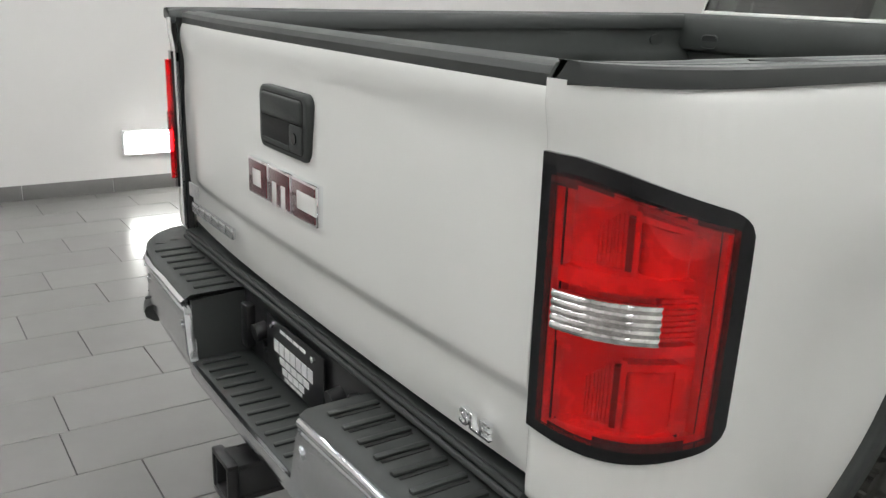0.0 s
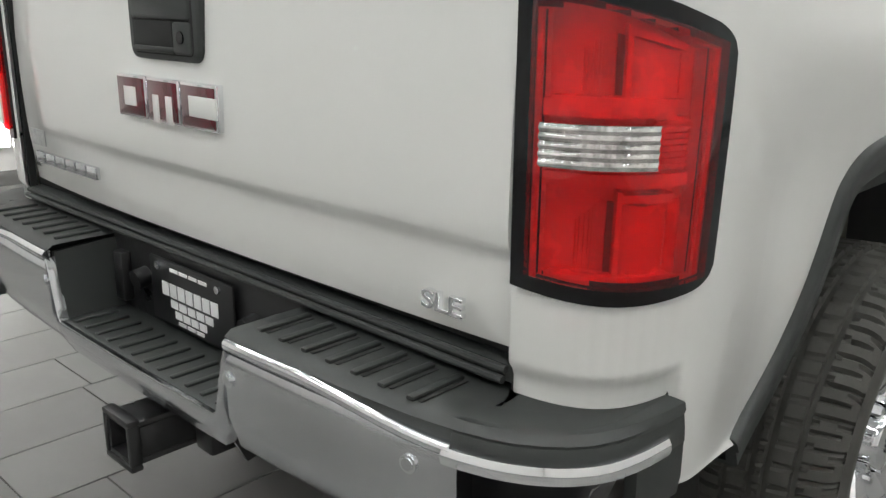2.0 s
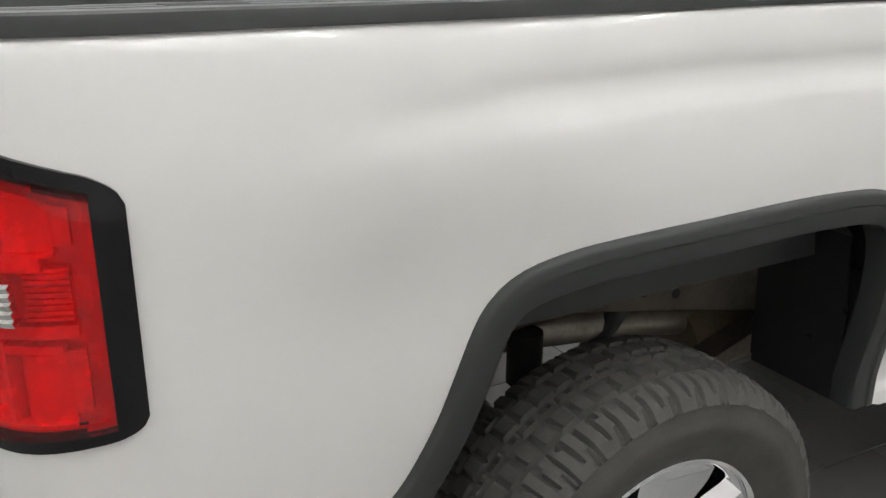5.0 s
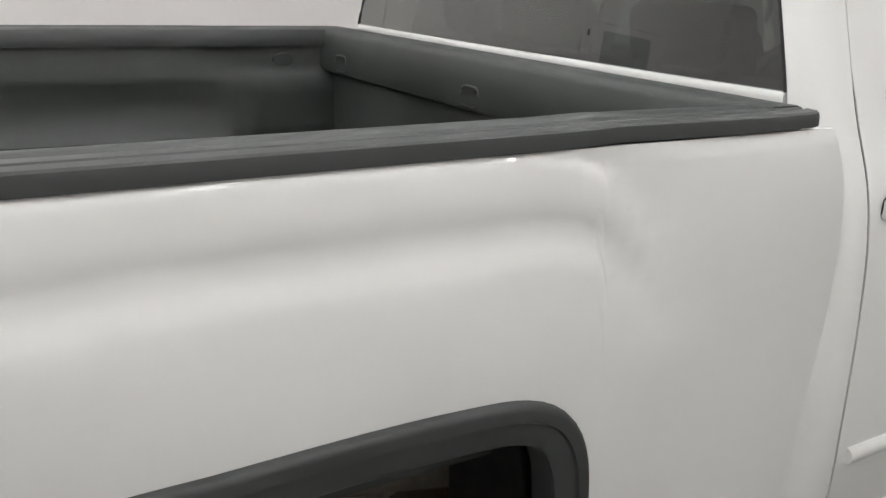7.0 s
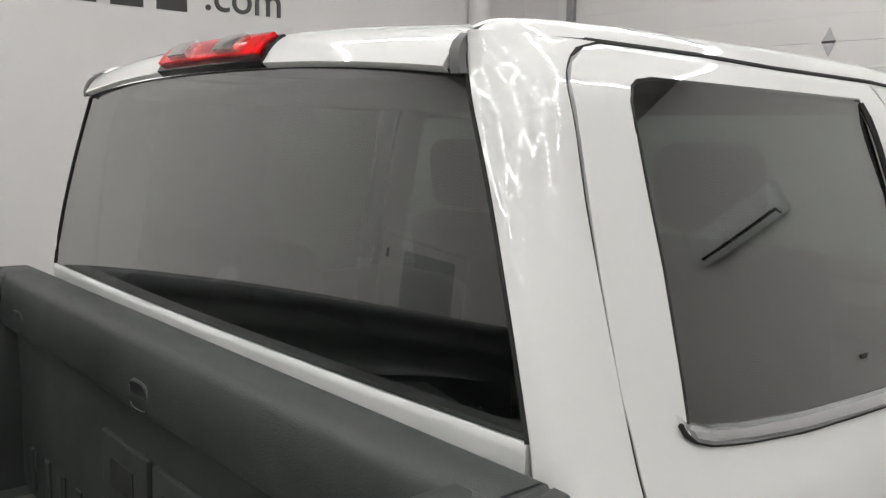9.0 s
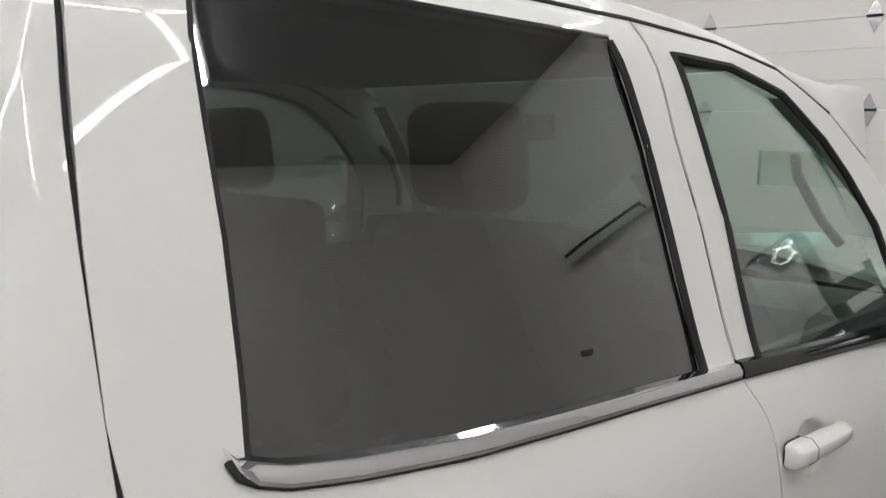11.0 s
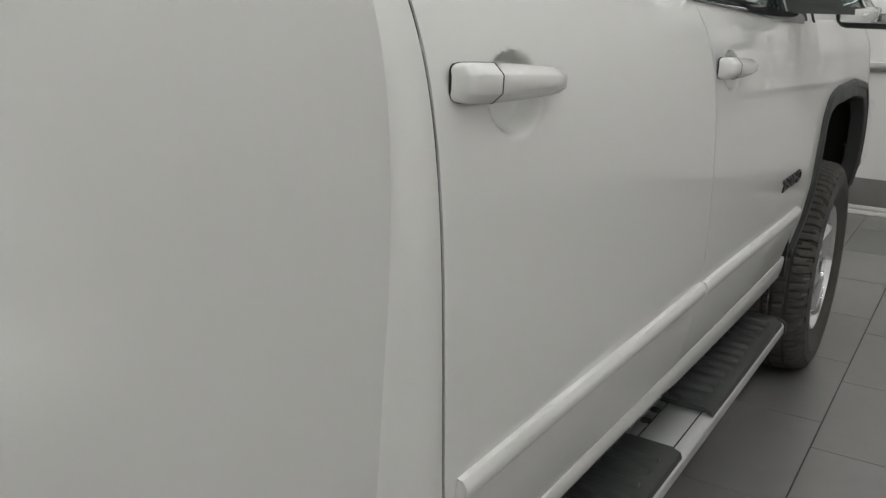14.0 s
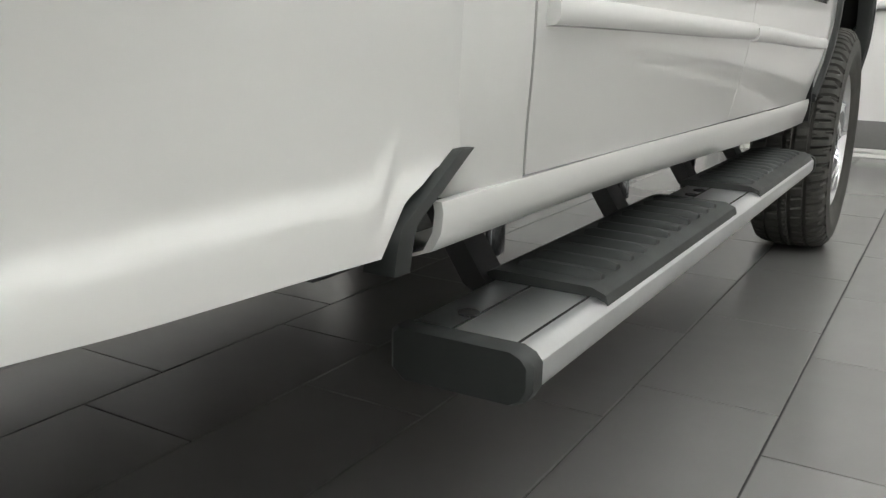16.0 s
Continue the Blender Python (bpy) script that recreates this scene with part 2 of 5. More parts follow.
def strip_lamp(a, b):
    a, b = Vector(a), Vector(b)
    e = empty("strip_lamp", "long white linear strip lamp on the ceiling", "ceiling lamp", tuple((a + b) / 2), "ceiling strip lamps")
    d = (b - a) / 2
    L = d.length
    part("housing", box_bm((-L, -.05, -.0), (L, .05, .06), .008), M_LAMPBODY, e)
    part("diffuser", box_bm((-L + .02, -.019, -.03), (L - .02, .019, 0), .008), M_STRIP, e, "glowing white diffuser")
    e.rotation_euler = (0, 0, math.atan2(d.y, d.x))
    return e


# honeycomb of light lines
HEX, lines = 1.35, set()
for q in range(-2, 4):
    for r in range(-2, 3):
        cx, cy = .55 + HEX * math.sqrt(3) * (q + .5 * (r % 2)), .30 + HEX * 1.5 * r
        if (q * 2 + r * 3) % 4 == 3 or not (XW + 1.2 < cx < XE - 1.0):
            continue
        c = [(round(cx + HEX * math.sin(math.pi / 3 * k), 3), round(cy + HEX * math.cos(math.pi / 3 * k), 3)) for k in range(6)]
        for k in range(6):
            lines.add(tuple(sorted((c[k], c[(k + 1) % 6]))))
for (ax, ay), (bx, by) in sorted(lines):
    # none over the corner beside the overhead door
    if ax + bx > 4.0 and ay + by > 8.4:
        continue
    d = Vector((bx - ax, by - ay)).normalized() * .03
    strip_lamp((ax + d.x, ay + d.y, ZC - .06), (bx - d.x, by - d.y, ZC - .06))

# ---- pickup ----
# y runs forward from the rear axle, x to the passenger side, z up from the floor
truck = empty("pickup_truck", "white crew cab pickup truck with black bed rails and chrome wheels", "pickup truck")

CAB_X = [(.50, .930), (.60, .950), (.64, .958), (.70, .972), (.80, .984), (1.0, .985), (1.2, .972), (1.33, .945), (1.40, .912), (1.52, .872), (1.64, .834), (1.76, .7955), (1.88, .755), (1.94, .70)]
CAB_X = eased(CAB_X, .035, .04)
ARCH = [(-.655, .626), (-.608, .645), (-.553, .678), (-.505, .73), (-.456, .828), (-.418, .935), (-.396, .995), (-.368, 1.033), (-.330, 1.058), (-.238, 1.078), (-.10, 1.088), (.08, 1.094), (.2, 1.096),
        (.285, 1.095), (.41, 1.089), (.475, 1.071), (.515, 1.037), (.543, .972), (.558, .86), (.563, .70), (.566, .60)]
BED_LOW = [(-.95, .80), (-.916, .80), (-.906, .655), (-.70, .632)] + ARCH + [(.60, .588), (.70, .581), (.85, .576), (.96, .571), (.975, .604), (1.0, .620), (1.05, .640), (1.10, .650)]
RAIL_Z = 1.425


B_IN = [(.57, .9535), (.597, .9545), (.615, .9538), (.625, .9520), (.631, .9480), (.636, .9448), (.643, .9435), (.66, .9440), (.72, .951), (.80, .966), (.90, .978), (1.05, .984), (1.15, .985), (1.19, .983), (1.24, .9785), (1.275, .9735), (1.293, .9680), (1.312, .9615), (1.334, .9585), (1.352, .9598), (1.37, .9596), (1.40, .9555), (1.412, .953), (1.420, .949), (1.425, .944)]
B_OUT = [(.555, .9535), (.590, .9545), (.615, .9538), (.625, .9520), (.631, .9480), (.636, .9445), (.643, .9428), (.66, .9430), (.69, .9448), (.74, .9485), (.83, .9545), (.89, .9578), (.95, .960), (1.05, .963), (1.2, .966), (1.29, .965), (1.35, .961), (1.40, .9555), (1.412, .953), (1.420, .949), (1.425, .944)]


def bed_x(y, z):
    """Side of the bed: shoulder, hollow under it, and the swollen fender over the wheel."""
    w = smooth(.80, .60, y) * smooth(-.80, -.20, y)
    drop = 1.35 - spline(y, [(-.9, 1.33), (-.44, 1.341), (.0, 1.352), (.40, 1.352), (.49, 1.347), (.55, 1.326), (.61, 1.28), (.65, 1.24), (.69, 1.185), (.72, 1.15), (.80, 1.05)])
    zz = z + drop * smooth(1.02, 1.18, z)
    x = spline(z, B_OUT) * (1 - w) + spline(min(zz, 1.425), B_IN) * w
    if z > 1.36:
        x = min(x, spline(z, B_OUT) + .003)
    return x - .036 * smooth(-.86, -.55, y) * smooth(.05, -.40, y) * smooth(1.28, 1.0, z)


def side_sheet(cols, lo, hi, nz, xf, s, yf=None):
    rows = []
    for y in cols:
        a, b = lo(y), hi(y)
        row = []
        for z in [a + (b - a) * u ** 1.35 for u in span(0, 1, nz)]:
            yy = y + (yf(y, z) if yf else 0)
            row.append((s * xf(y, z), yy, z))
        rows.append(row)
    return rows


def corner_pts():
    """Plan of the rounded rear corner, from the tailgate gap to the side."""
    pts = []
    for k in range(13):
        t = k / 12
        p0, p1, p2, p3 = (.793, -1.062), (.905, -1.055), (.965, -1.0), (.967, -.87)
        u = 1 - t
        pts.append(tuple(u**3 * a + 3 * u * u * t * b + 3 * u * t * t * c + t**3 * d for a, b, c, d in zip(p0, p1, p2, p3)))
    return pts


def corner_at(t, z):
    """A place on the rear corner skin, t from 0 at the gap to 1 at the side."""
    p = corner_pts()
    k = min(11, int(t * 12))
    f = t * 12 - k
    x = p[k][0] + (p[k + 1][0] - p[k][0]) * f
    y = p[k][1] + (p[k + 1][1] - p[k][1]) * f
    w = smooth(0, 1, t)
    lip = -.008 * smooth(1.34, 1.40, z) * (1 - w)
    press = .011 * smooth(.852, .834, z) * smooth(.90, .85, t)
    return Vector((x + (bed_x(-.87, z) - .967) * w - press * w, y + lip + press * (1 - w * .6), z))


def bed_side(s):
    rows = []
    nz = 84
    for k in range(37):
        t = k / 36
        lo = .655
        rows.append([(lambda p: (s * p.x, p.y, p.z))(corner_at(t, z)) for z in span(lo, RAIL_Z, nz)])
    ys = [-.916, -.906] + span(-.89, -.69, 8) + [p[0] for p in ARCH] + [-.645, -.585, -.53, -.48, -.435, -.398, -.366, -.33, -.275, -.20, -.16, 0, .07, .14, .26, .32, .42, .475, .52, .545, .558] + span(.60, .99, 14) + [1.0, 1.015, 1.04, 1.07, 1.10]
    ys = [y for y in sorted(set(ys)) if y > -.86]
    front = lambda y, z: (spline(z, [(.6, .03), (.67, .025), (.84, .015), (.95, .0), (1.2, -.005), (1.34, -.022), (1.42, -.052)]) + .008) * smooth(.95, 1.10, y)
    rows2 = side_sheet(ys, lambda y: lerp(y, BED_LOW), lambda y: RAIL_Z, nz, bed_x, s, front)
    bm = shell(rows + rows2, inset(rows, -s * .006, .004) + inset(rows2, -s * .006))
    gone = [f for f in bm.faces if f.calc_center_median().y < -.922 and f.calc_center_median().z < .803]
    c0, c1 = corner_at(.095, 1.1).x, corner_at(.875, 1.1).y
    gone += [f for f in bm.faces for p in [f.calc_center_median()] if abs(p.x) > c0 and p.y < c1 and .980 < p.z < 1.300 - .045 * smooth(-1.06, -.90, p.y)]
    bmesh.ops.delete(bm, geom=list(set(gone)), context="FACES")
    return part("bed_side", bm, M_WHITE, truck, "white painted bed side with a swollen wheel arch", angle=50)


for s in (1, -1):
    bed_side(s)


def inner_of(pts, d):
    """A polyline moved to its right-hand side by d."""
    out = []
    for i, p in enumerate(pts):
        a, b = Vector(pts[max(0, i - 1)]), Vector(pts[min(len(pts) - 1, i + 1)])
        t = (b - a).normalized()
        out.append(Vector(p) + d * Vector((t.y, -t.x)))
    return out


def dense(pts, step=.02):
    out = [Vector(pts[0])]
    for a, b in zip(pts, pts[1:]):
        a, b = Vector(a), Vector(b)
        n = max(1, int((b - a).length / step))
        out += [a + (b - a) * (k + 1) / n for k in range(n)]
    for _ in range(3):
        out = [out[0]] + [(out[i - 1] + 2 * out[i] + out[i + 1]) / 4 for i in range(1, len(out) - 1)] + [out[-1]]
    return out


def wheel_flare(s, y0, arch, xf):
    """Black arch moulding with a rolled edge round a wheel opening."""
    outer = dense(arch)
    secs = []
    prof = [(-.012, -.006), (-.010, .008), (-.005, .0135), (.000, .015), (.015, .0155), (.018, .0105), (.046, .0105), (.053, .006), (.056, -.004), (.056, -.045), (.050, -.045), (.046, -.010)]
    offs = {d: inner_of(outer, d) for d, _ in prof}
    for i in range(len(outer)):
        row = []
        for d, h in prof:
            p = offs[d][i]
            base = xf(outer[i].x, outer[i].y)
            row.append((s * (base + h), y0 + p.x, p.y))
        secs.append(row)
    return part("wheel_arch_moulding", loft(secs), M_BLACK, truck, "textured dark grey plastic arch moulding", angle=40)


for s in (1, -1):
    wheel_flare(s, 0, ARCH, lambda y, z: bed_x(y, max(z, .66)))

# tailgate
def gate_y(x, z):
    y = spline(z, [(.86, -1.052), (.90, -1.059), (.965, -1.063), (.985, -1.0665), (1.0, -1.0735), (1.012, -1.0775), (1.06, -1.079), (1.2, -1.074), (1.31, -1.067), (1.345, -1.0665), (1.385, -1.0715), (1.41, -1.070), (1.425, -1.062)])
    fade = smooth(-.74, -.60, x) if x < 0 else 1
    flat = spline(z, [(.86, -1.052), (1.0, -1.066), (1.2, -1.070), (1.31, -1.066), (1.385, -1.074), (1.425, -1.06)])
    y = flat + (y - flat) * fade
    return y + (.030 if x < 0 else .014) * (abs(x) / .79) ** 2.5


gate = empty("tailgate", "white closed tailgate", "tailgate")
gate.parent = truck
del gate["category"]
zs = sorted(set(span(.862, 1.425, 40) + [.98, .985, .99, .995, 1.0, 1.005, 1.01]))
bm = grid_bm([[(x, gate_y(x, z), z) for z in zs] for x in span(-.7855, .7855, 44)])
bmesh.ops.recalc_face_normals(bm, faces=bm.faces)
part("skin", solid(bm, .01), M_WHITE, gate, "white painted tailgate skin with a pressed crease", angle=40)
part("inner_panel", box_bm((-.78, -1.022, .87), (.78, -.985, 1.42), .006), M_BEDLINER, gate, "black tailgate inside")
# black strips set in the gaps beside the tailgate
for s in (1, -1):
    part("gap_strip", box_bm((s * .790 - .006, -1.048, .80), (s * .790 + .006, -1.03, 1.425)), M_GAP, truck)
# tailgate handle: bezel, pull flap, lock; black plates paint the shaded recess and groove
def rounded_plate(x0, x1, z0, z1, r, y_back, y_front, soft=.004):
    """A rounded rectangular plate facing the rear, with softened front edges."""
    def loop(y, m):
        q = max(.001, r - m)
        out = []
        for cx, cz, a0 in ((x1 - m - q, z1 - m - q, 0), (x0 + m + q, z1 - m - q, 90), (x0 + m + q, z0 + m + q, 180), (x1 - m - q, z0 + m + q, 270)):
            out += [(cx + q * math.cos(radians(a0 + k * 15)), y, cz + q * math.sin(radians(a0 + k * 15))) for k in range(7)]
        return out
    return loft([loop(y_back, 0), loop(y_front + soft, 0), loop(y_front + soft * .3, soft * .3), loop(y_front, soft)])


part("handle_bezel", rounded_plate(-.121, .121, 1.194, 1.324, .024, -1.060, -1.0835, .006), M_BLACK, gate, "black plastic tailgate handle bezel", angle=45)
part("groove_shade", rounded_plate(-.104, .104, 1.204, 1.314, .014, -1.080, -1.0845, .001), M_GAP, gate, "black plate painted in as the shaded groove round the pull")
part("handle_flap", rounded_plate(-.101, .101, 1.264, 1.311, .012, -1.080, -1.0885, .005), M_BLACK, gate, "black pull flap", angle=45)
part("recess_shade", rounded_plate(-.096, .036, 1.216, 1.263, .008, -1.080, -1.0852, .0005), M_GAP, gate, "black plate painted in as the shaded recess under the pull")
part("lock_panel", rounded_plate(.040, .101, 1.207, 1.262, .008, -1.080, -1.0868, .003), M_BLACK, gate)
part("lock", tube_bm([(.068, -1.0895, 1.236), (.068, -1.084, 1.236)], .011, 18), M_GLOSSBLACK, gate)
part("recess_lip", rounded_plate(-.101, .040, 1.207, 1.219, .005, -1.080, -1.0868, .003), M_BLACK, gate)

M_RED = mat("dark red enamel", (0.10, 0.009, 0.016), 0.25, coat=0.8, noise_scale=40, noise_amt=0.1)


def badge_block(x0, x1, z0, z1, cut, parent, y):
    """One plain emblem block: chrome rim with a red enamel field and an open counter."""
    b = part("emblem_rim", box_bm((x0, y - .012, z0), (x1, y + .004, z1), .003), M_CHROME, parent, "chrome emblem rim")
    part("emblem_field", box_bm((x0 + .0055, y - .0135, z0 + .0055), (x1 - .0055, y - .0115, z1 - .0055), .0006), M_RED, parent, "dark red enamel field")
    for (a, c, d, e) in cut:
        part("emblem_counter", box_bm((a, y - .0145, c), (d, y - .011, e), .0008), M_WHITE, parent, "white gap")
    return b


yb = -1.078
badge_block(-.176, -.066, 1.083, 1.163, [(-.146, 1.105, -.100, 1.141)], gate, yb)
badge_block(-.060, .052, 1.083, 1.163, [(-.038, 1.083, -.016, 1.133), (.008, 1.083, .030, 1.133)], gate, yb)
badge_block(.058, .174, 1.083, 1.163, [(.088, 1.105, .174, 1.141)], gate, yb)
# model lettering kept as plain chrome bars
for i in range(6):
    x = -.652 + i * .053
    part("letter_bar", box_bm((x, -1.076, .924), (x + .044, -1.064, .952), .003), M_CHROME_DULL, gate, "small chrome letter bar")
part("dealer_sticker", box_bm((-.672, -1.0745, .966), (-.592, -1.0725, 1.003), .0005), mat("grey print", (.35, .35, .35), .5, noise_scale=60, noise_amt=.4), gate, "small grey sticker")


def text_part(name, body, size, depth, material, parent, m, label=""):
    cu = bpy.data.curves.new(name, "FONT")
    cu.body, cu.size, cu.extrude, cu.align_x, cu.align_y = body, size, depth, "CENTER", "CENTER"
    cu.bevel_depth = min(depth * .4, .0012)
    tmp = new("text_tmp", cu)
    dg = bpy.context.evaluated_depsgraph_get()
    me = bpy.data.meshes.new_from_object(tmp.evaluated_get(dg))
    bpy.data.objects.remove(tmp)
    me.transform(m)
    me.materials.clear()
    me.materials.append(material)
    ob = new(name, me)
    ob.parent = parent
    if label:
        ob["label"] = label
    return ob


text_part("trim_letters", "SLE", .044, .004, M_CHROME, gate, pose(.675, -1.066, .905, 90, 0, 0) @ Matrix.Diagonal((1.22, .85, 1, 1)), "chrome letters SLE")

# rail caps
def cap_section(w, inner_drop=.10):
    """Section across a bed rail cap: outer lip, ribbed flat top, inner skirt."""
    return [(0, -.006), (.0005, .008), (.003, .0155), (.007, .0185), (.026, .0195), (.030, .0165), (.034, .0165), (.038, .0195), (w * .55 - .006, .0185), (w * .55, .0155), (w * .55 + .008, .0155), (w * .55 + .014, .0185),
            (w - .020, .0185), (w - .008, .014), (w, .004), (w + .004, -.02), (w + .004, -inner_drop), (w - .004, -inner_drop), (w - .008, -.014)]


for s in (1, -1):
    secs = []
    ys = [-1.066, -1.055, -1.04, -1.02, -.99, -.95, -.90, -.87] + span(-.80, 1.0, 19) + [1.025]
    rear = sorted((corner_at(t, 1.42).y - .006, corner_at(t, 1.42).x + .006) for t in span(.05, 1, 12))
    for y in ys:
        ox = bed_x(y, 1.40) - .0035 if y > -.87 else lerp(y, rear) - .003
        ox -= .012 * smooth(.985, 1.025, y)
        w = .128 - (.97 - ox if y < -.87 else 0) * .6
        secs.append([(s * (ox - d), y, RAIL_Z + .004 + h + .006 * smooth(-.6, 1.0, y)) for d, h in cap_section(w, .034 if y > -.96 else .012)])
    cap = part("rail_cap", loft(secs), M_BLACK, truck, "ribbed dark grey plastic bed rail cap", angle=30)
    # black plate on the cap paints the shade of an open pocket
    part("stake_pocket_shade", box_bm((s * .890 - .024, -.80, RAIL_Z + .0205), (s * .890 + .024, -.70, RAIL_Z + .0235), .001), M_GAP, cap, "black plate for the shaded opening of the stake pocket")
secs = []
for x in span(-.788, .788, 22):
    y0 = gate_y(x, 1.42) - .004
    secs.append([(x, y0 + d, RAIL_Z - .002 + h) for d, h in [(.0, -.012), (.0, .004), (.006, .014), (.020, .019), (.034, .0165), (.046, .019), (.060, .018), (.072, .010), (.075, -.03), (.067, -.03), (.064, -.006)]])
part("gate_cap", loft(secs), M_BLACK, gate, "dark grey plastic cap along the tailgate top", angle=30)

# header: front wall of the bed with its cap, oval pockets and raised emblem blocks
secs = []
for x in span(-.90, .90, 24):
    secs.append([(x, y, z) for y, z in [(1.036, 1.36), (1.036, 1.442), (1.030, 1.452), (1.018, 1.457), (.962, 1.457), (.948, 1.450), (.940, 1.436), (.928, 1.345), (.936, 1.325), (.958, 1.315), (1.02, 1.315)]])
header = part("bed_header", loft(secs), M_BEDLINER, truck, "black rounded front rail of the bed", angle=40)
for x in (-.68, .05, .74):
    part("oval_pocket", loft([[(x + .036 * math.copysign(abs(math.cos(t)) ** .6, math.cos(t)), yy, 1.357 + .022 * math.copysign(abs(math.sin(t)) ** .6, math.sin(t)) + (0)) for t in [2 * math.pi * k / 20 for k in range(20)]] for yy in (.9385, .930)]), M_SATIN, header, "dark oval stake pocket")
    bm = bmesh.new()
    tube_bm([(x + .038 * math.copysign(abs(math.cos(t)) ** .6, math.cos(t)), .9335 - .0 , 1.357 + .024 * math.copysign(abs(math.sin(t)) ** .6, math.sin(t))) for t in [2 * math.pi * k / 24 for k in range(25)]], .0045, 6, bm)
    part("pocket_rim", bm, M_BEDLINER, header)
front = part("bed_front_panel", box_bm((-.845, .962, .92), (.845, .99, 1.33)), M_BEDLINER, truck, "black lined bed front panel")
for x0, x1, cuts in ((-.20, .03, [(-.14, 1.13, -.03, 1.19)]), (.05, .28, [(.10, 1.09, .135, 1.19), (.19, 1.09, .225, 1.19)]), (.30, .52, [(.36, 1.13, .52, 1.19)])):
    part("raised_emblem", box_bm((x0, .948, 1.09), (x1, .964, 1.23), .008), M_BEDLINER, front, "raised black emblem block")
    # black plates on the blocks paint shade where the emblem is hollow
    for a, c, d, e in cuts:
        part("emblem_recess_shade", box_bm((a, .945, c), (d, .949, e), .002), M_GAP, front)
for k in range(14):
    x = -.70 + k * .108
    part("pressed_rib", box_bm((x - .018, .955, .93), (x + .018, .965, 1.04), .006), M_BEDLINER, front)
# bed floor with ribs
bedfloor = part("bed_floor", box_bm((-.775, -1.03, .895), (.775, .975, .92)), M_BEDLINER, truck, "worn black ribbed bed floor")
for k in range(11):
    x = -.65 + k * .13
    part("floor_rib", box_bm((x - .038, -1.0, .918), (x + .038, .95, .932), .006), mat("scuffed bed floor", (.15, .14, .115), .55, noise_scale=4, noise_amt=.6, rough_var=.15) if k == 0 else bpy.data.materials["scuffed bed floor"], bedfloor)
# inner bed walls with a stepped shelf, wheel house and hooks
for s in (1, -1):
    secs = []
    for y in span(-.975, .965, 24):
        b = smooth(-.80, -.72, y) * smooth(.62, .54, y)
        hol = .030 * b
        secs.append([(s * x, y, z) for x, z in [(.785, .90), (.80, .96), (.80, 1.10), (.79, 1.13), (.79 + hol, 1.16), (.80 + hol, 1.25), (.80 + hol * .6, 1.29), (.815, 1.315), (.828, 1.345), (.828, 1.42), (.90, 1.42), (.885, 1.18), (.815, 1.12), (.812, .90)]])
    iw = part("inner_side_wall", loft(secs), M_BEDLINER, truck, "black lined bed side wall with a pressed hollow", angle=45)
    part("wheel_house", loft([[(s * .80, -.50 + .0, .90), (s * .80, .50, .90), (s * .80, .40, 1.10), (s * .80, -.40, 1.10)], [(s * .56, -.48, .90), (s * .56, .48, .90), (s * .57, .36, 1.08), (s * .57, -.36, 1.08)]]), M_BEDLINER, iw)
    for y in (-.62, .80):
        part("oval_pocket", loft([[(s * xx, y + .034 * math.cos(t), 1.358 + .020 * math.sin(t)) for t in [2 * math.pi * k / 18 for k in range(18)]] for xx in (.829, .822)]), M_BEDLINER, iw)
        part("tie_hook", tube_bm([(s * .79, y - .1, 1.0), (s * .765, y - .1, .99), (s * .755, y - .1, .965), (s * .77, y - .1, .945)], .007, 8), M_CHROME_DULL, iw)
    for k in range(6):
        y = .30 + k * .075
        part("pressed_post", box_bm((s * .79 - .012, y - .012, .96), (s * .79 + .012, y + .012, 1.09), .006), M_BEDLINER, iw)

# ---- tail lamps ----
M_REDLENS = glass_mat("red lamp lens", (0.975, 0.055, 0.075), 1.0, 0.05)
M_LAMPBOWL = mat("silvered lamp bowl", (0.88, 0.86, 0.85), 0.26, metal=0.12, noise_scale=12, noise_amt=0.12, rough_var=0.08)
# darker copy of the bowl, for shade painted into the cells
M_LAMPDARK = mat("shaded lamp bowl", (0.20, 0.19, 0.19), 0.35, metal=0.3, noise_scale=30, noise_amt=0.25)
# the strong mottling paints broken reflections into the lens colour
M_CLEAR = mat("clear ribbed lens", (0.62, 0.59, 0.58), 0.10, metal=0.85, coat=1.0, noise_scale=42, noise_amt=0.75, rough_var=0.05)
M_REDDEEP = mat("deep red reflector", (0.26, 0.002, 0.002), 0.12, coat=0.6, spec=0.3, noise_scale=30, noise_amt=0.25)


def corner_patch(t0, t1, z0, z1, lift, nt=14, nz=16, curve=None):
    """A piece of skin on the rear corner, lifted off it; curve(t, z) may reshape the edges."""
    rows = []
    for t in span(t0, t1, nt):
        row = []
        for z in span(z0, z1, nz):
            tt, zz = curve(t, z) if curve else (t, z)
            p = corner_at(tt, zz)
            q = corner_at(min(1, tt + .02), zz) - corner_at(max(0, tt - .02), zz)
            n = Vector((q.y, -q.x, 0)).normalized() if q.length else Vector((1, 0, 0))
            n = -n if n.x < 0 else n
            row.append(p + lift * n)
        rows.append(row)
    return rows


def flip(rows, s):
    return [[(s * p[0], p[1], p[2]) for p in row] for row in rows]


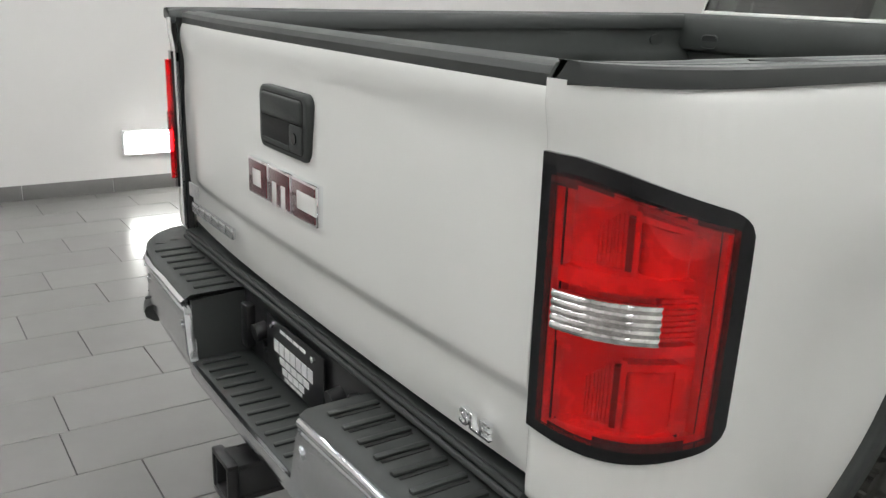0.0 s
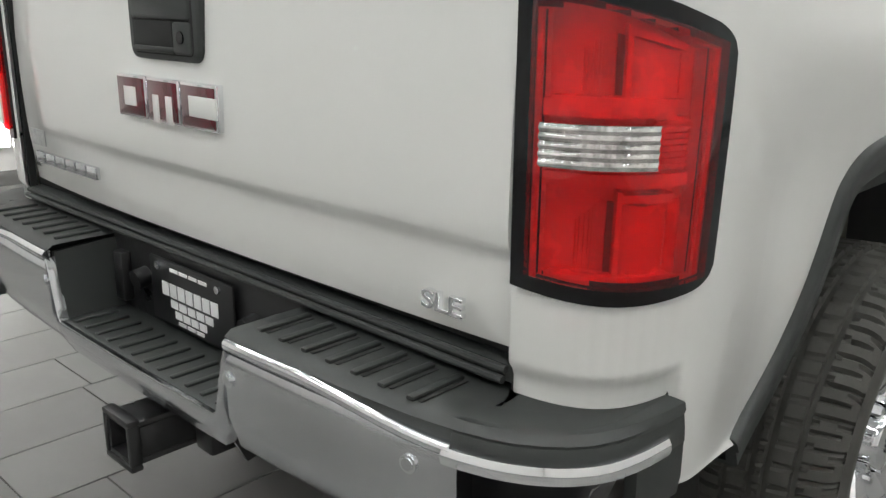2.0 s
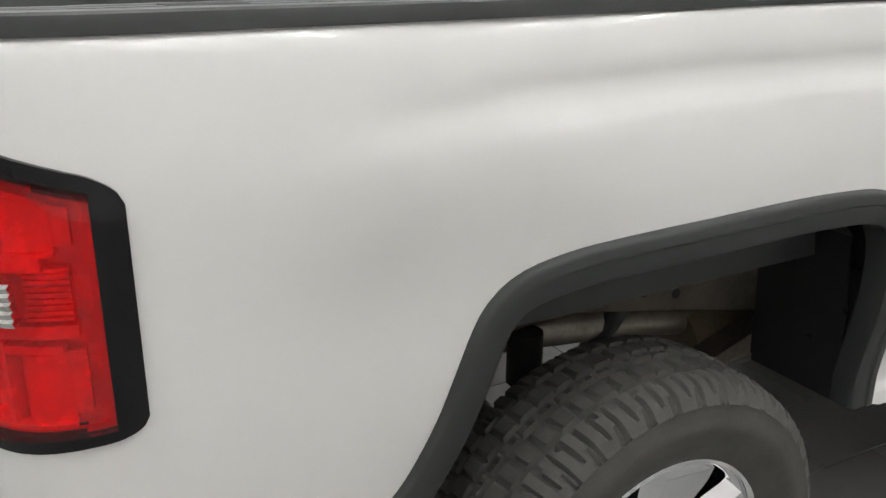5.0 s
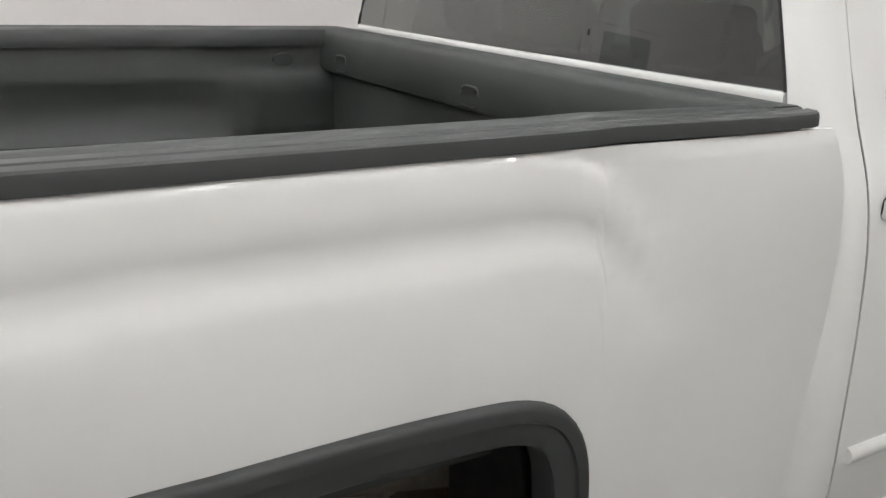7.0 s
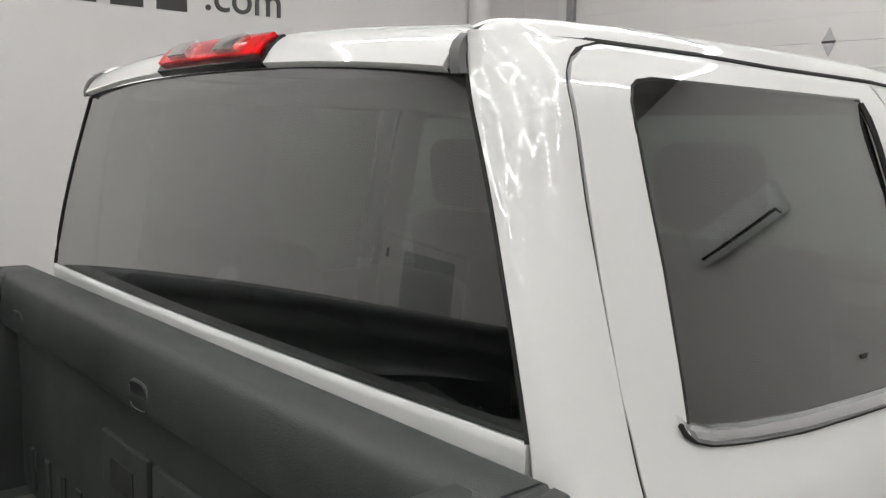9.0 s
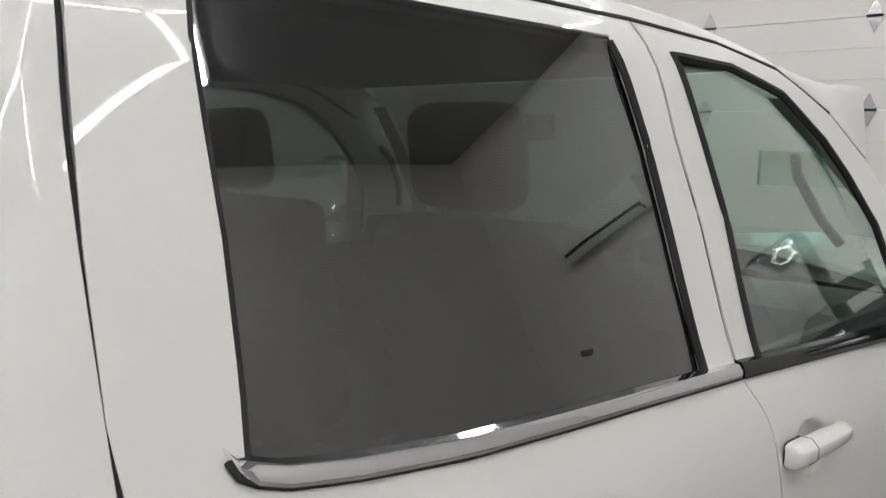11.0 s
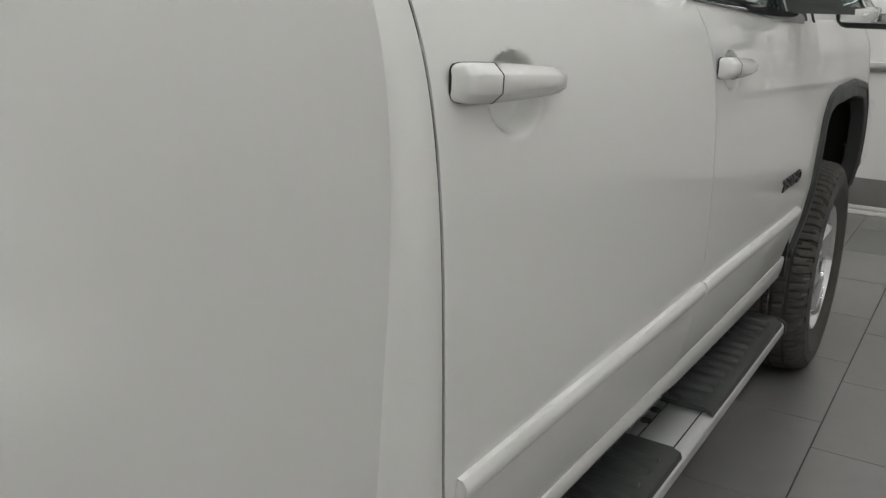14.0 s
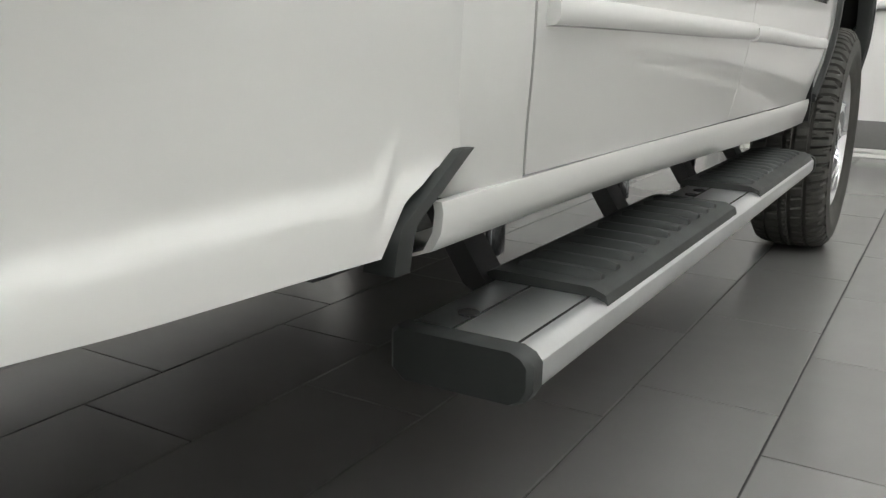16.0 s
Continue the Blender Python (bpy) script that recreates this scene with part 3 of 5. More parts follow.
def tail_lamp(s):
    lamp = empty("tail_lamp", "red tail lamp with a clear reversing lens in a gloss black surround", "tail lamp")
    lamp.parent = truck
    del lamp["category"]

    def shape(t, z, m=0.0):
        """Bounds of the lamp: a slanted top and a bowed bottom."""
        zt = 1.336 - .085 * max(0, t - .15) ** 1.4
        zb = .962 - .012 * math.sin(min(1, t) * math.pi) - .0 * t
        f = (z - .94) / .4
        return zb + (zt - zb) * f

    def edge(m):
        def cv(t, z):
            f = min(1, max(0, (z - .94) / .4))
            zz = shape(t, z)
            mid = shape(t, 1.14)
            zz = mid + (zz - mid) * (1 - m / .19)
            # rounded corners on the side edge
            c = min(1, max(0, (t - .86) / .125))
            zz = mid + (zz - mid) * (1 - .15 * (1 - math.sqrt(1 - c * c)))
            return t, zz
        return cv
    def window(p):
        """Whether a face lies where the lamp opens into the body."""
        return abs(p.x) > corner_at(.095, 1.1).x and p.y < corner_at(.875, 1.1).y and .980 < p.z < 1.300 - .045 * smooth(-1.06, -.90, p.y)
    bm = shell(flip(corner_patch(0.0, .985, .94, 1.34, .007, 60, 60, edge(0)), s), flip(corner_patch(0.0, .985, .94, 1.34, -.008, 60, 60, edge(0)), s))
    bmesh.ops.delete(bm, geom=[f for f in bm.faces if window(f.calc_center_median())], context="FACES")
    part("surround", bm, M_GLOSSBLACK, lamp, "gloss black surround", angle=50)
    part("red_lens", shell(flip(corner_patch(.08, .885, .94, 1.34, .018, 22, 26, edge(.024)), s), flip(corner_patch(.08, .885, .94, 1.34, .008, 22, 26, edge(.024)), s)), M_REDLENS, lamp, "glossy red lens", angle=50)
    # bowl sunk into the body behind the lens
    def under(t, z):
        """Keeps the inner parts below the slanting top of the lamp."""
        top = 1.306 - .085 * max(0, t - .15) ** 1.4
        return t, z if z < 1.19 else 1.19 + (z - 1.19) * (top - 1.19) / .116
    floor_ = corner_patch(.085, .88, .972, 1.306, -.028, 24, 24, under)
    rim = corner_patch(.085, .88, .972, 1.306, .006, 24, 24, under)
    rows = [[rim[i][0]] + floor_[i] + [rim[i][-1]] for i in range(24)]
    rows = [[rim[0][0]] + rim[0] + [rim[0][-1]]] + rows + [[rim[-1][0]] + rim[-1] + [rim[-1][-1]]]
    part("lamp_bowl", grid_bm(flip(rows, s)), M_LAMPBOWL, lamp, "silvered bowl behind the lens", angle=40)

    def cell(name, t0, t1, z0, z1, lift, material, label="", back=-.026, bow=0.0):
        rows = corner_patch(t0, t1, z0, z1, lift, 12, 10, under)
        if bow:
            for i, row in enumerate(rows):
                k = bow * (2 * i / 11 - 1) ** 2
                row[:] = [p + Vector((-k * .6, k, 0)) for p in row]
        part(name, shell(flip(rows, s), flip(corner_patch(t0, t1, z0, z1, back, 12, 10, under), s)), material, lamp, label, angle=40)

    def ribbed(lift, deep):
        rows = corner_patch(.125, .60, 1.118, 1.170, lift, 61, 57)
        for i, row in enumerate(rows):
            for j, p in enumerate(row):
                p.y -= deep * (abs(math.sin(math.pi * j / 11)) * (.4 if 20 < i < 42 else 1) + .8 * abs(math.sin(math.pi * i / 6)) * (1 if 20 < i < 42 else .3))
        return flip(rows, s)
    part("clear_lens", shell(ribbed(.0185, .0025), ribbed(.009, 0)), M_CLEAR, lamp, "clear ribbed reversing lens", angle=25)
    # ledges above and below the reversing lens, and the ribbed side reflector
    cell("cell_ledge", .11, .70, 1.176, 1.196, .002, M_LAMPBOWL)
    cell("cell_ledge", .11, .80, 1.094, 1.110, -.002, M_LAMPBOWL)
    cell("side_reflector", .615, .79, 1.116, 1.176, -.008, M_LAMPBOWL)
    for k in range(8):
        cell("reflector_rib", .615, .79, 1.117 + k * .0074, 1.1205 + k * .0074, -.002, M_LAMPBOWL)
    for z0, z1 in ((1.196, 1.300), (.982, 1.094)):
        # round-backed cell with fine flutes, a strip painted dark as its shade, then the smooth light guide block
        for q in range(8):
            cell("cell_flute", .24 + q * .022, .24 + q * .022 + .011, z0 + .008, z1 - .045 + .004 * q, -.021, M_LAMPBOWL)
        cell("cell_shade", .415, .452, z0 + .006, z1 - .020, -.016, M_LAMPDARK)
        cell("cell_wall", .455, .480, z0, z1 - .004, .000, M_LAMPBOWL)
        cell("light_guide", .490, .715, z0 + .004, z1 - .022, -.006, M_LAMPBOWL, "smooth light guide block", bow=.010)
        cell("guide_top", .480, .735, z1 - .018, z1 - .008, -.001, M_LAMPBOWL)
        cell("side_step", .745, .81, z0 + .010, z1 - .020, -.014, M_LAMPBOWL)
        cell("cell_foot", .14, .75, z0 - .002, z0 + .004, .001, M_LAMPBOWL)
    return lamp


tail_lamp(1)
tail_lamp(-1)

# ---- rear bumper ----
bumper = empty("rear_bumper", "chrome step bumper with black tread pads", "bumper")
bumper.parent = truck
del bumper["category"]
PLAN = [(0, -1.207), (.36, -1.203), (.60, -1.192), (.74, -1.180), (.84, -1.158), (.905, -1.122), (.945, -1.075), (.962, -1.02), (.968, -.96), (.970, -.915)]
CH = [0]
for (a, b), (c, d) in zip(PLAN, PLAN[1:]):
    CH.append(CH[-1] + math.hypot(c - a, d - b))


def bump_at(u):
    """Plan place at the length u along the bumper from its middle, and the outward normal."""
    p = Vector((spline(u, list(zip(CH, [q[0] for q in PLAN]))), spline(u, list(zip(CH, [q[1] for q in PLAN])))))
    q = Vector((spline(u + .01, list(zip(CH, [k[0] for k in PLAN]))), spline(u + .01, list(zip(CH, [k[1] for k in PLAN])))))
    d = (q - p) if (q - p).length > 1e-5 else Vector((0, 1))
    d.normalize()
    return p, Vector((d.y, -d.x))


def u_of_x(x):
    return lerp(x, [(q[0], c) for q, c in zip(PLAN, CH)])


def bump_sweep(u0, u1, n, prof, s, end0=None):
    secs = []
    for u in span(u0, u1, n):
        p, nrm = bump_at(u)
        secs.append([(s * (p.x + h * nrm.x), p.y + h * nrm.y, z) for h, z in (prof(u) if callable(prof) else prof)])
    return secs


for s in (1, -1):
    # chrome face
    part("chrome_face", loft(bump_sweep(u_of_x(.335), u_of_x(.80), 12, lambda u: [(-.03, .770), (-.012, .771), (-.004, .769), (.0, .762), (.001, .74), (-.002, .66 - .02 * smooth(.5, .8, u)), (-.02, .60), (-.035, .585), (-.045, .60), (-.04, .75)], s)), M_BUMPER, bumper, "polished chrome bumper face", angle=40)
    part("bright_edge", loft(bump_sweep(u_of_x(.337), u_of_x(.79), 14, lambda u: [(h, z - .019 * smooth(.50, .80, u)) for h, z in ((-.012, .7945), (.0, .7945), (.0045, .789), (.005, .783), (.002, .777), (-.01, .776))], s)), M_CHROME, bumper, "bright rolled chrome edge", angle=60)
    # chrome lip that runs on round the corner
    part("chrome_strip", loft(bump_sweep(u_of_x(.78), CH[-1] - .042, 16, [(-.01, .772), (.003, .771), (.007, .764), (.008, .757), (.005, .748), (-.01, .746)], s)), M_CHROME, bumper, "chrome strip round the corner", angle=45)
    # dark corner shell
    part("corner_shell", loft(bump_sweep(u_of_x(.79), CH[-1], 16, lambda u: [(-.09 + .05 * smooth(.95, 1.15, u), .806), (-.03, .808), (-.012, .802), (-.003, .79), (.0, .77), (.001, .752), (-.004, .742), (-.02, .738), (-.05, .73), (-.09 + .05 * smooth(.95, 1.15, u), .76)], s)), M_BLACK, bumper, "dark grey plastic bumper corner", angle=45)
    part("corner_side", loft(bump_sweep(CH[-1] - .10, CH[-1], 5, lambda u: [(-.02, .76), (.0, .76), (.0, .70), (-.004, .672 + .0 * u), (-.02, .665)], s)), M_BLACK, bumper)
    part("corner_recess", loft(bump_sweep(u_of_x(.755), CH[-1] - .06, 14, [(-.05, .745), (-.045, .745), (-.06, .69), (-.082, .63), (-.095, .63), (-.09, .74)], s)), M_SATIN, bumper, "dark recess over the corner step")
    # corner foot step with raised tread
    tread = loft(bump_sweep(u_of_x(.765), CH[-1] - .09, 14, [(-.085, .640), (-.01, .638), (.010, .630), (.016, .618), (.012, .600), (-.01, .585), (-.085, .585)], s))
    part("corner_step", tread, M_BLACK, bumper, "corner foot step with diamond tread", angle=45)
    k = 0
    for u in span(u_of_x(.78), CH[-1] - .11, 9):
        for j in range(3):
            p, nrm = bump_at(u)
            h = -.07 + j * .028 + (.012 if k % 2 else 0)
            a = radians(45 if (k + j) % 2 else -45) + math.atan2(nrm.y, nrm.x)
            c = Vector((p.x + h * nrm.x, p.y + h * nrm.y))
            d = Vector((math.cos(a), math.sin(a))) * .013
            part("tread_bar", tube_bm([(s * (c.x - d.x), c.y - d.y, .638), (s * c.x, c.y, .6435), (s * (c.x + d.x), c.y + d.y, .638)], .0045, 6), M_BLACK, bumper)
        k += 1
    # top pad with ribs
    bm = bmesh.new()
    top = []
    for u in span(u_of_x(.332), u_of_x(.80), 14) + span(u_of_x(.84), CH[-1], 10):
        p, nrm = bump_at(u)
        back = -1.03 if p.x < .82 else None
        if back is None:
            f = smooth(.82, .97, p.x) if p.y < -1.05 else 1
            q = Vector((.775 + .165 * smooth(-1.15, -.915, p.y) - .0 * f, -1.03 + .115 * smooth(-1.10, -.915, p.y)))
        else:
            q = Vector((p.x, back))
        top.append([(s * (p.x * (1 - t) + q.x * t + (-.012 if t == 0 else 0) * nrm.x), p.y * (1 - t) + q.y * t + (-.012 if t == 0 else 0) * nrm.y, z) for t, z in ((0, .760), (0.02, .796), (.10, .806), (.5, .807), (.92, .807), (1.0, .815), (1.0, .77))])
    pad = part("step_pad", grid_bm(top, bm), M_BLACK, bumper, "dark grey ribbed plastic step pad", angle=40)
    for kx in range(7):
        x = .375 + kx * .056
        part("pad_rib", box_bm((s * x - .007, -1.165, .804), (s * x + .007, -1.065, .8125), .0035), M_BLACK, bumper)
        # black strips on the pad paint the shade of grooves between ribs
        part("pad_groove_shade", box_bm((s * (x + .014) - .004, -1.16, .8068), (s * (x + .014) + .004, -1.07, .8082), .0005), M_GAP, bumper)
    # walls of the centre recess
    part("recess_wall", loft([[(s * .332, -1.185, .79), (s * .332, -1.04, .80), (s * .30, -1.04, .65), (s * .30, -1.19, .648)], [(s * .345, -1.185, .79), (s * .345, -1.04, .80), (s * .313, -1.04, .65), (s * .313, -1.19, .648)]]), M_BLACK, bumper)
    part("recess_bracket", box_bm((s * .285 - .02, -1.075, .67), (s * .285 + .02, -1.05, .78), .006), M_SATIN, bumper)
    # parking sensors with a chrome ring
    for x in (.345, .728):
        p, nrm = bump_at(u_of_x(x))
        c = Vector((s * p.x, p.y, .729))
        n3 = Vector((s * nrm.x, nrm.y, 0))
        part("sensor_ring", tube_bm([c - .006 * n3, c + .004 * n3], .0135, 20), M_CHROME, bumper)
        part("sensor_face", tube_bm([c, c + .0055 * n3], .009, 18), M_CHROME_DULL, bumper, "round parking sensor")
# centre section: low step, chrome lower face, back wall
part("centre_face", loft([[(x, -1.207 + .004 * (x / .34) ** 2 + d, z + .130 * smooth(.292, .338, abs(x))) for d, z in ((-.0, .652), (-.002, .646), (.0, .62), (.02, .585), (.035, .585), (.02, .648))] for x in [-.338, -.33, -.322, -.314, -.306, -.298, -.29] + span(-.25, .25, 9) + [.29, .298, .306, .314, .322, .33, .338]]), M_BUMPER, bumper, "chrome lower centre of the bumper", angle=40)
part("centre_step", box_bm((-.305, -1.196, .628), (.305, -1.05, .652), .004), M_BLACK, bumper, "dark grey centre step tread")
for k in range(12):
    x = -.27 + k * .049
    part("step_rib", box_bm((x - .006, -1.185, .650), (x + .006, -1.09, .6575), .003), M_BLACK, bumper)
part("back_wall", box_bm((-.34, -1.052, .63), (.34, -1.035, .815), .004), M_SATIN, bumper)
part("gate_sill", box_bm((-.79, -1.05, .815), (.79, -1.00, .842), .006), M_BLACK, bumper, "black ribbed sill under the tailgate")
for z, y in ((.823, -1.060), (.835, -1.054)):
    part("sill_rib", tube_bm([(-.78, y, z), (.78, y, z)], .006, 8), M_BLACK, bumper)
# added black panel for the shade between tailgate sill and bumper
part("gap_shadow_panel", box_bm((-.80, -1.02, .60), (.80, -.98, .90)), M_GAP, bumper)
# dealer plate, lettering as bars
plate = part("dealer_plate", box_bm((-.153, -1.068, .667), (.150, -1.062, .802), .004), mat("black plate", (.012, .012, .013), .3, noise_scale=30, noise_amt=.2), bumper, "black dealer plate with white bars")
M_PRINT = mat("white print", (.75, .75, .75), .5)
for x0, x1, z0, z1 in ((-.07, .07, .782, .789), (-.105, .105, .728, .756), (-.075, .085, .706, .722), (-.06, .06, .686, .701), (-.05, .05, .674, .681)):
    n = max(3, int((x1 - x0) / .03))
    for k in range(n):
        w = (x1 - x0) / n
        part("print_bar", box_bm((x0 + k * w, -1.0695, z0), (x0 + (k + .82) * w, -1.0675, z1)), M_PRINT, bumper, smooth=False)
for x in (-.115, .105):
    part("plate_bolt", tube_bm([(x, -1.074, .786), (x, -1.064, .786)], .008, 6), M_CHROME_DULL, bumper)
for x in (-.20, .20):
    part("plate_light", tube_bm([(x, -1.08, .735), (x, -1.05, .74)], .022, 14), M_SATIN, bumper, "round plate lamp housing")
# tow hitch
hitch = empty("tow_hitch", "black square steel tow hitch receiver", "tow hitch")
hitch.parent = truck
del hitch["category"]
bm = bmesh.new()
for lo, hi in (((-.048, -1.235, .535), (.040, -.9, .547)), ((-.048, -1.235, .460), (.040, -.9, .472)), ((-.048, -1.235, .472), (-.037, -.9, .535)), ((.029, -1.235, .472), (.040, -.9, .535))):
    box_bm(lo, hi, .002, bm)
part("receiver_tube", bm, M_SATIN, hitch)
bm = bmesh.new()
for lo, hi in (((-.056, -1.24, .543), (.048, -1.215, .556)), ((-.056, -1.24, .451), (.048, -1.215, .464)), ((-.056, -1.24, .463), (-.044, -1.215, .545)), ((.036, -1.24, .463), (.048, -1.215, .545))):
    box_bm(lo, hi, .004, bm)
part("receiver_collar", bm, M_SATIN, hitch)
# black block in the hollow tube stands in for its inner shade
part("receiver_shade", box_bm((-.037, -1.05, .472), (.029, -.95, .535)), M_GAP, hitch)
part("hitch_bracket", loft([[(x, y, z) for y, z in ((-1.13, .60), (-.95, .62), (-.93, .46), (-1.05, .44))] for x in (-.15, -.14)]), M_SATIN, hitch)
part("hitch_bracket", loft([[(x, y, z) for y, z in ((-1.13, .60), (-.95, .62), (-.93, .46), (-1.05, .44))] for x in (.13, .14)]), M_SATIN, hitch)
part("cross_tube", box_bm((-.55, -1.02, .49), (.55, -.93, .58), .012), M_SATIN, hitch)
part("gusset_plate", loft([[(x, y, z) for x, y in ((-.17, -1.13), (.16, -1.13), (.16, -.96), (-.17, -.96))] for z in (.562, .572)]), M_SATIN, hitch)
for s in (-1, 1):
    part("chain_loop", tube_bm([(s * .10, -1.08, .52), (s * .12, -1.10, .495), (s * .10, -1.10, .465), (s * .075, -1.08, .49)], .009, 8), M_SATIN, hitch)
part("wiring_socket", box_bm((.07, -1.12, .47), (.13, -1.03, .53), .008), M_SATIN, hitch)

# ---- wheels ----
def wheel(x, y, s, label):
    """A road wheel standing on the floor: tyre with tread, six broad chrome spokes, eight nuts, hub cover."""
    w = empty("wheel", label, "wheel", (x, y, .410))
    w.parent = truck
    del w["category"]
    R = .408
    prof = [(-.135, .27), (-.128, .33), (-.132, .365), (-.118, .392), (-.10, .402), (-.072, .406), (-.070, .397), (-.060, .397), (-.058, .408), (-.022, .410), (-.020, .399), (-.008, .399), (-.006, .411), (.006, .411), (.008, .399), (.020, .399), (.022, .410),
            (.058, .408), (.060, .397), (.070, .397), (.072, .406), (.085, .404), (.10, .401), (.112, .395), (.122, .384), (.128, .370), (.132, .366), (.130, .355), (.137, .335), (.137, .315), (.130, .30), (.126, .285), (.118, .262), (.108, .247), (.09, .240), (-.12, .240)]
    n = 420
    secs = []
    for k in range(n):
        a = 2 * math.pi * k / n
        row = []
        for px, r in prof:
            cut = 0
            if .085 <= abs(px) <= .128 and r > .365:
                cut = .012 if (k + (2 if k % 10 < 5 and r < .39 else 0)) % 5 == 0 else 0
            elif r >= .405 and abs(px) < .075:
                cut = .010 if (k + int(px * 400)) % 7 == 0 else 0
            tw = a + px * .25
            row.append((s * px, (r - cut) * math.sin(tw), (r - cut) * math.cos(tw)))
        secs.append(row)
    secs.append(secs[0])
    bm = grid_bm(secs, close=True)
    bmesh.ops.remove_doubles(bm, verts=bm.verts, dist=1e-6)
    part("tyre", bm, M_RUBBER, w, "worn black all-terrain tyre", angle=30)
    # raised plain bars in place of sidewall writing
    for c in (0, 180):
        for k in range(9):
            a0 = radians(c - 36 + k * 8.2)
            rows = [[(s * (.1375 - .004 * abs(r - .325) / .02), r * math.sin(a0 + d), r * math.cos(a0 + d)) for r in (.312, .325, .338)] for d in (0, .03, .06, .09)]
            part("sidewall_bar", grid_bm(rows), M_RUBBER, w)

    def rev(name, prof2, material, label="", n=64):
        secs = [[(s * px, r * math.sin(2 * math.pi * k / n), r * math.cos(2 * math.pi * k / n)) for px, r in prof2] for k in range(n)]
        part(name, grid_bm(secs + [secs[0]]), material, w, label, angle=30)
    rev("rim", [(.104, .252), (.112, .250), (.114, .243), (.106, .236), (.092, .232), (.06, .226), (-.10, .222)], M_CHROME, "chrome rim")
    rev("barrel", [(-.02, .225), (-.04, .05)], M_GAP, "")
    for k in range(6):
        a = radians(15 + 60 * k)
        sections = []
        for r, half, zf, zb in ((.062, .033, .060, .02), (.105, .054, .074, .03), (.15, .073, .088, .045), (.195, .090, .099, .055), (.235, .104, .101, .065)):
            c, t = Vector((math.sin(a), math.cos(a))), Vector((math.cos(a), -math.sin(a)))
            sec = []
            for q, px in ((-1, zb), (-1, zf - .022), (-.62, zf), (0, zf + .001), (.62, zf), (1, zf - .022), (1, zb)):
                p = c * r + t * half * q
                sec.append((s * px, p.x, p.y))
            sections.append(sec)
        part("spoke", loft(sections), M_CHROME, w, "broad faceted chrome spoke", angle=20)
    rev("hub_disc", [(.045, .095), (.064, .088), (.066, .06)], M_CHROME)
    for k in range(8):
        a = radians(22.5 + 45 * k)
        c = Vector((0, .083 * math.sin(a), .083 * math.cos(a)))
        bm = tube_bm([c + Vector((s * .055, 0, 0)), c + Vector((s * .088, 0, 0)), c + Vector((s * .096, 0, 0))], .0125, 6)
        part("wheel_nut", bm, M_CHROME, w)
    rev("hub_cover", [(.060, .070), (.075, .069), (.098, .064), (.104, .060), (.106, .050), (.106, .0)], M_CHROME, "chrome hub cover")
    for k in range(4):
        part("cover_bar", box_bm((s * .1075 - .0015, -.012, .018 - k * .012), (s * .1075 + .0015, .012, .025 - k * .012)), M_SATIN, w, smooth=False)
    for k in range(8):
        a = radians(45 * k)
        part("cover_flute", loft([[(s * px, r * math.sin(a + d), r * math.cos(a + d)) for d in (-.22, -.12, .12, .22)] for px, r in ((.060, .080), (.094, .070))]), M_CHROME, w, angle=20)
    return w


wr = wheel(.880, -.03, 1, "chrome six-spoke rear wheel with worn tyre")
wheel(-.880, -.03, -1, "chrome six-spoke rear wheel with worn tyre")
wheel(.880, 3.904, 1, "chrome six-spoke front wheel with worn tyre")
wheel(-.880, 3.904, -1, "chrome six-spoke front wheel with worn tyre")

# ---- under the bed ----
chassis = empty("chassis", "dirty brown steel ladder frame and axle", "chassis")
chassis.parent = truck
del chassis["category"]
for s in (1, -1):
    secs = [[(s * (.50 + dx), y, z0 + dz) for dx, dz in ((-.035, -.075), (.035, -.075), (.035, .075), (-.035, .075))] for y, z0 in ((-1.0, .76), (-.6, .78), (-.3, .80), (.1, .82), (.45, .755), (.8, .68), (1.2, .62), (3.6, .60), (4.4, .62))]
    part("frame_rail", loft(secs), M_STEEL, chassis, "dirty brown frame rail", angle=30)
    # black discs on the rail paint the shade of its holes
    for y in (-.55, .16, .30, .40):
        part("rail_hole_shade", tube_bm([(s * .534, y, lerp(y, [(-.6, .78), (-.3, .80), (.1, .80), (.45, .72)])), (s * .5365, y, lerp(y, [(-.6, .78), (-.3, .80), (.1, .80), (.45, .72)]))], .013, 12), M_GAP, chassis)
    part("leaf_spring", loft([[(s * (.56 + dx), y, z + dz) for dx, dz in ((-.035, -.02), (.035, -.02), (.035, .02), (-.035, .02))] for y, z in ((-.75, .60), (-.4, .52), (0, .48), (.4, .52), (.72, .62))]), M_STEEL, chassis)
    part("damper", tube_bm([(s * .46, .09, .45), (s * .50, .33, .80)], .028, 14), M_SATIN, chassis, "black damper")
    part("bump_stop", tube_bm([(s * .52, -.02, .60), (s * .52, -.02, .72)], .04, 12), M_GAP, chassis)
    # wheel house liner
    secs = [[(s * x, yy, zz) for x in (.66, .895)] for yy, zz in [(-.50, .62), (-.47, .85), (-.40, 1.03), (-.25, 1.075), (.1, 1.08), (.40, 1.06), (.50, .97), (.53, .80), (.54, .60)]]
    part("wheel_liner", solid(grid_bm(secs), .006), M_SATIN, chassis, "black wheel house liner")
    part("splash_wall", box_bm((s * .79 - .13, .54, .58), (s * .79 + .13, .552, 1.05)), M_SATIN, chassis)
    secs = [[(s * x, yy, zz) for x in (.62, .95)] for yy, zz in [(3.30, .55), (3.36, .85), (3.50, 1.03), (3.75, 1.10), (4.05, 1.10), (4.35, 1.0), (4.46, .70)]]
    part("wheel_liner", solid(grid_bm(secs), .006), M_GAP, chassis)
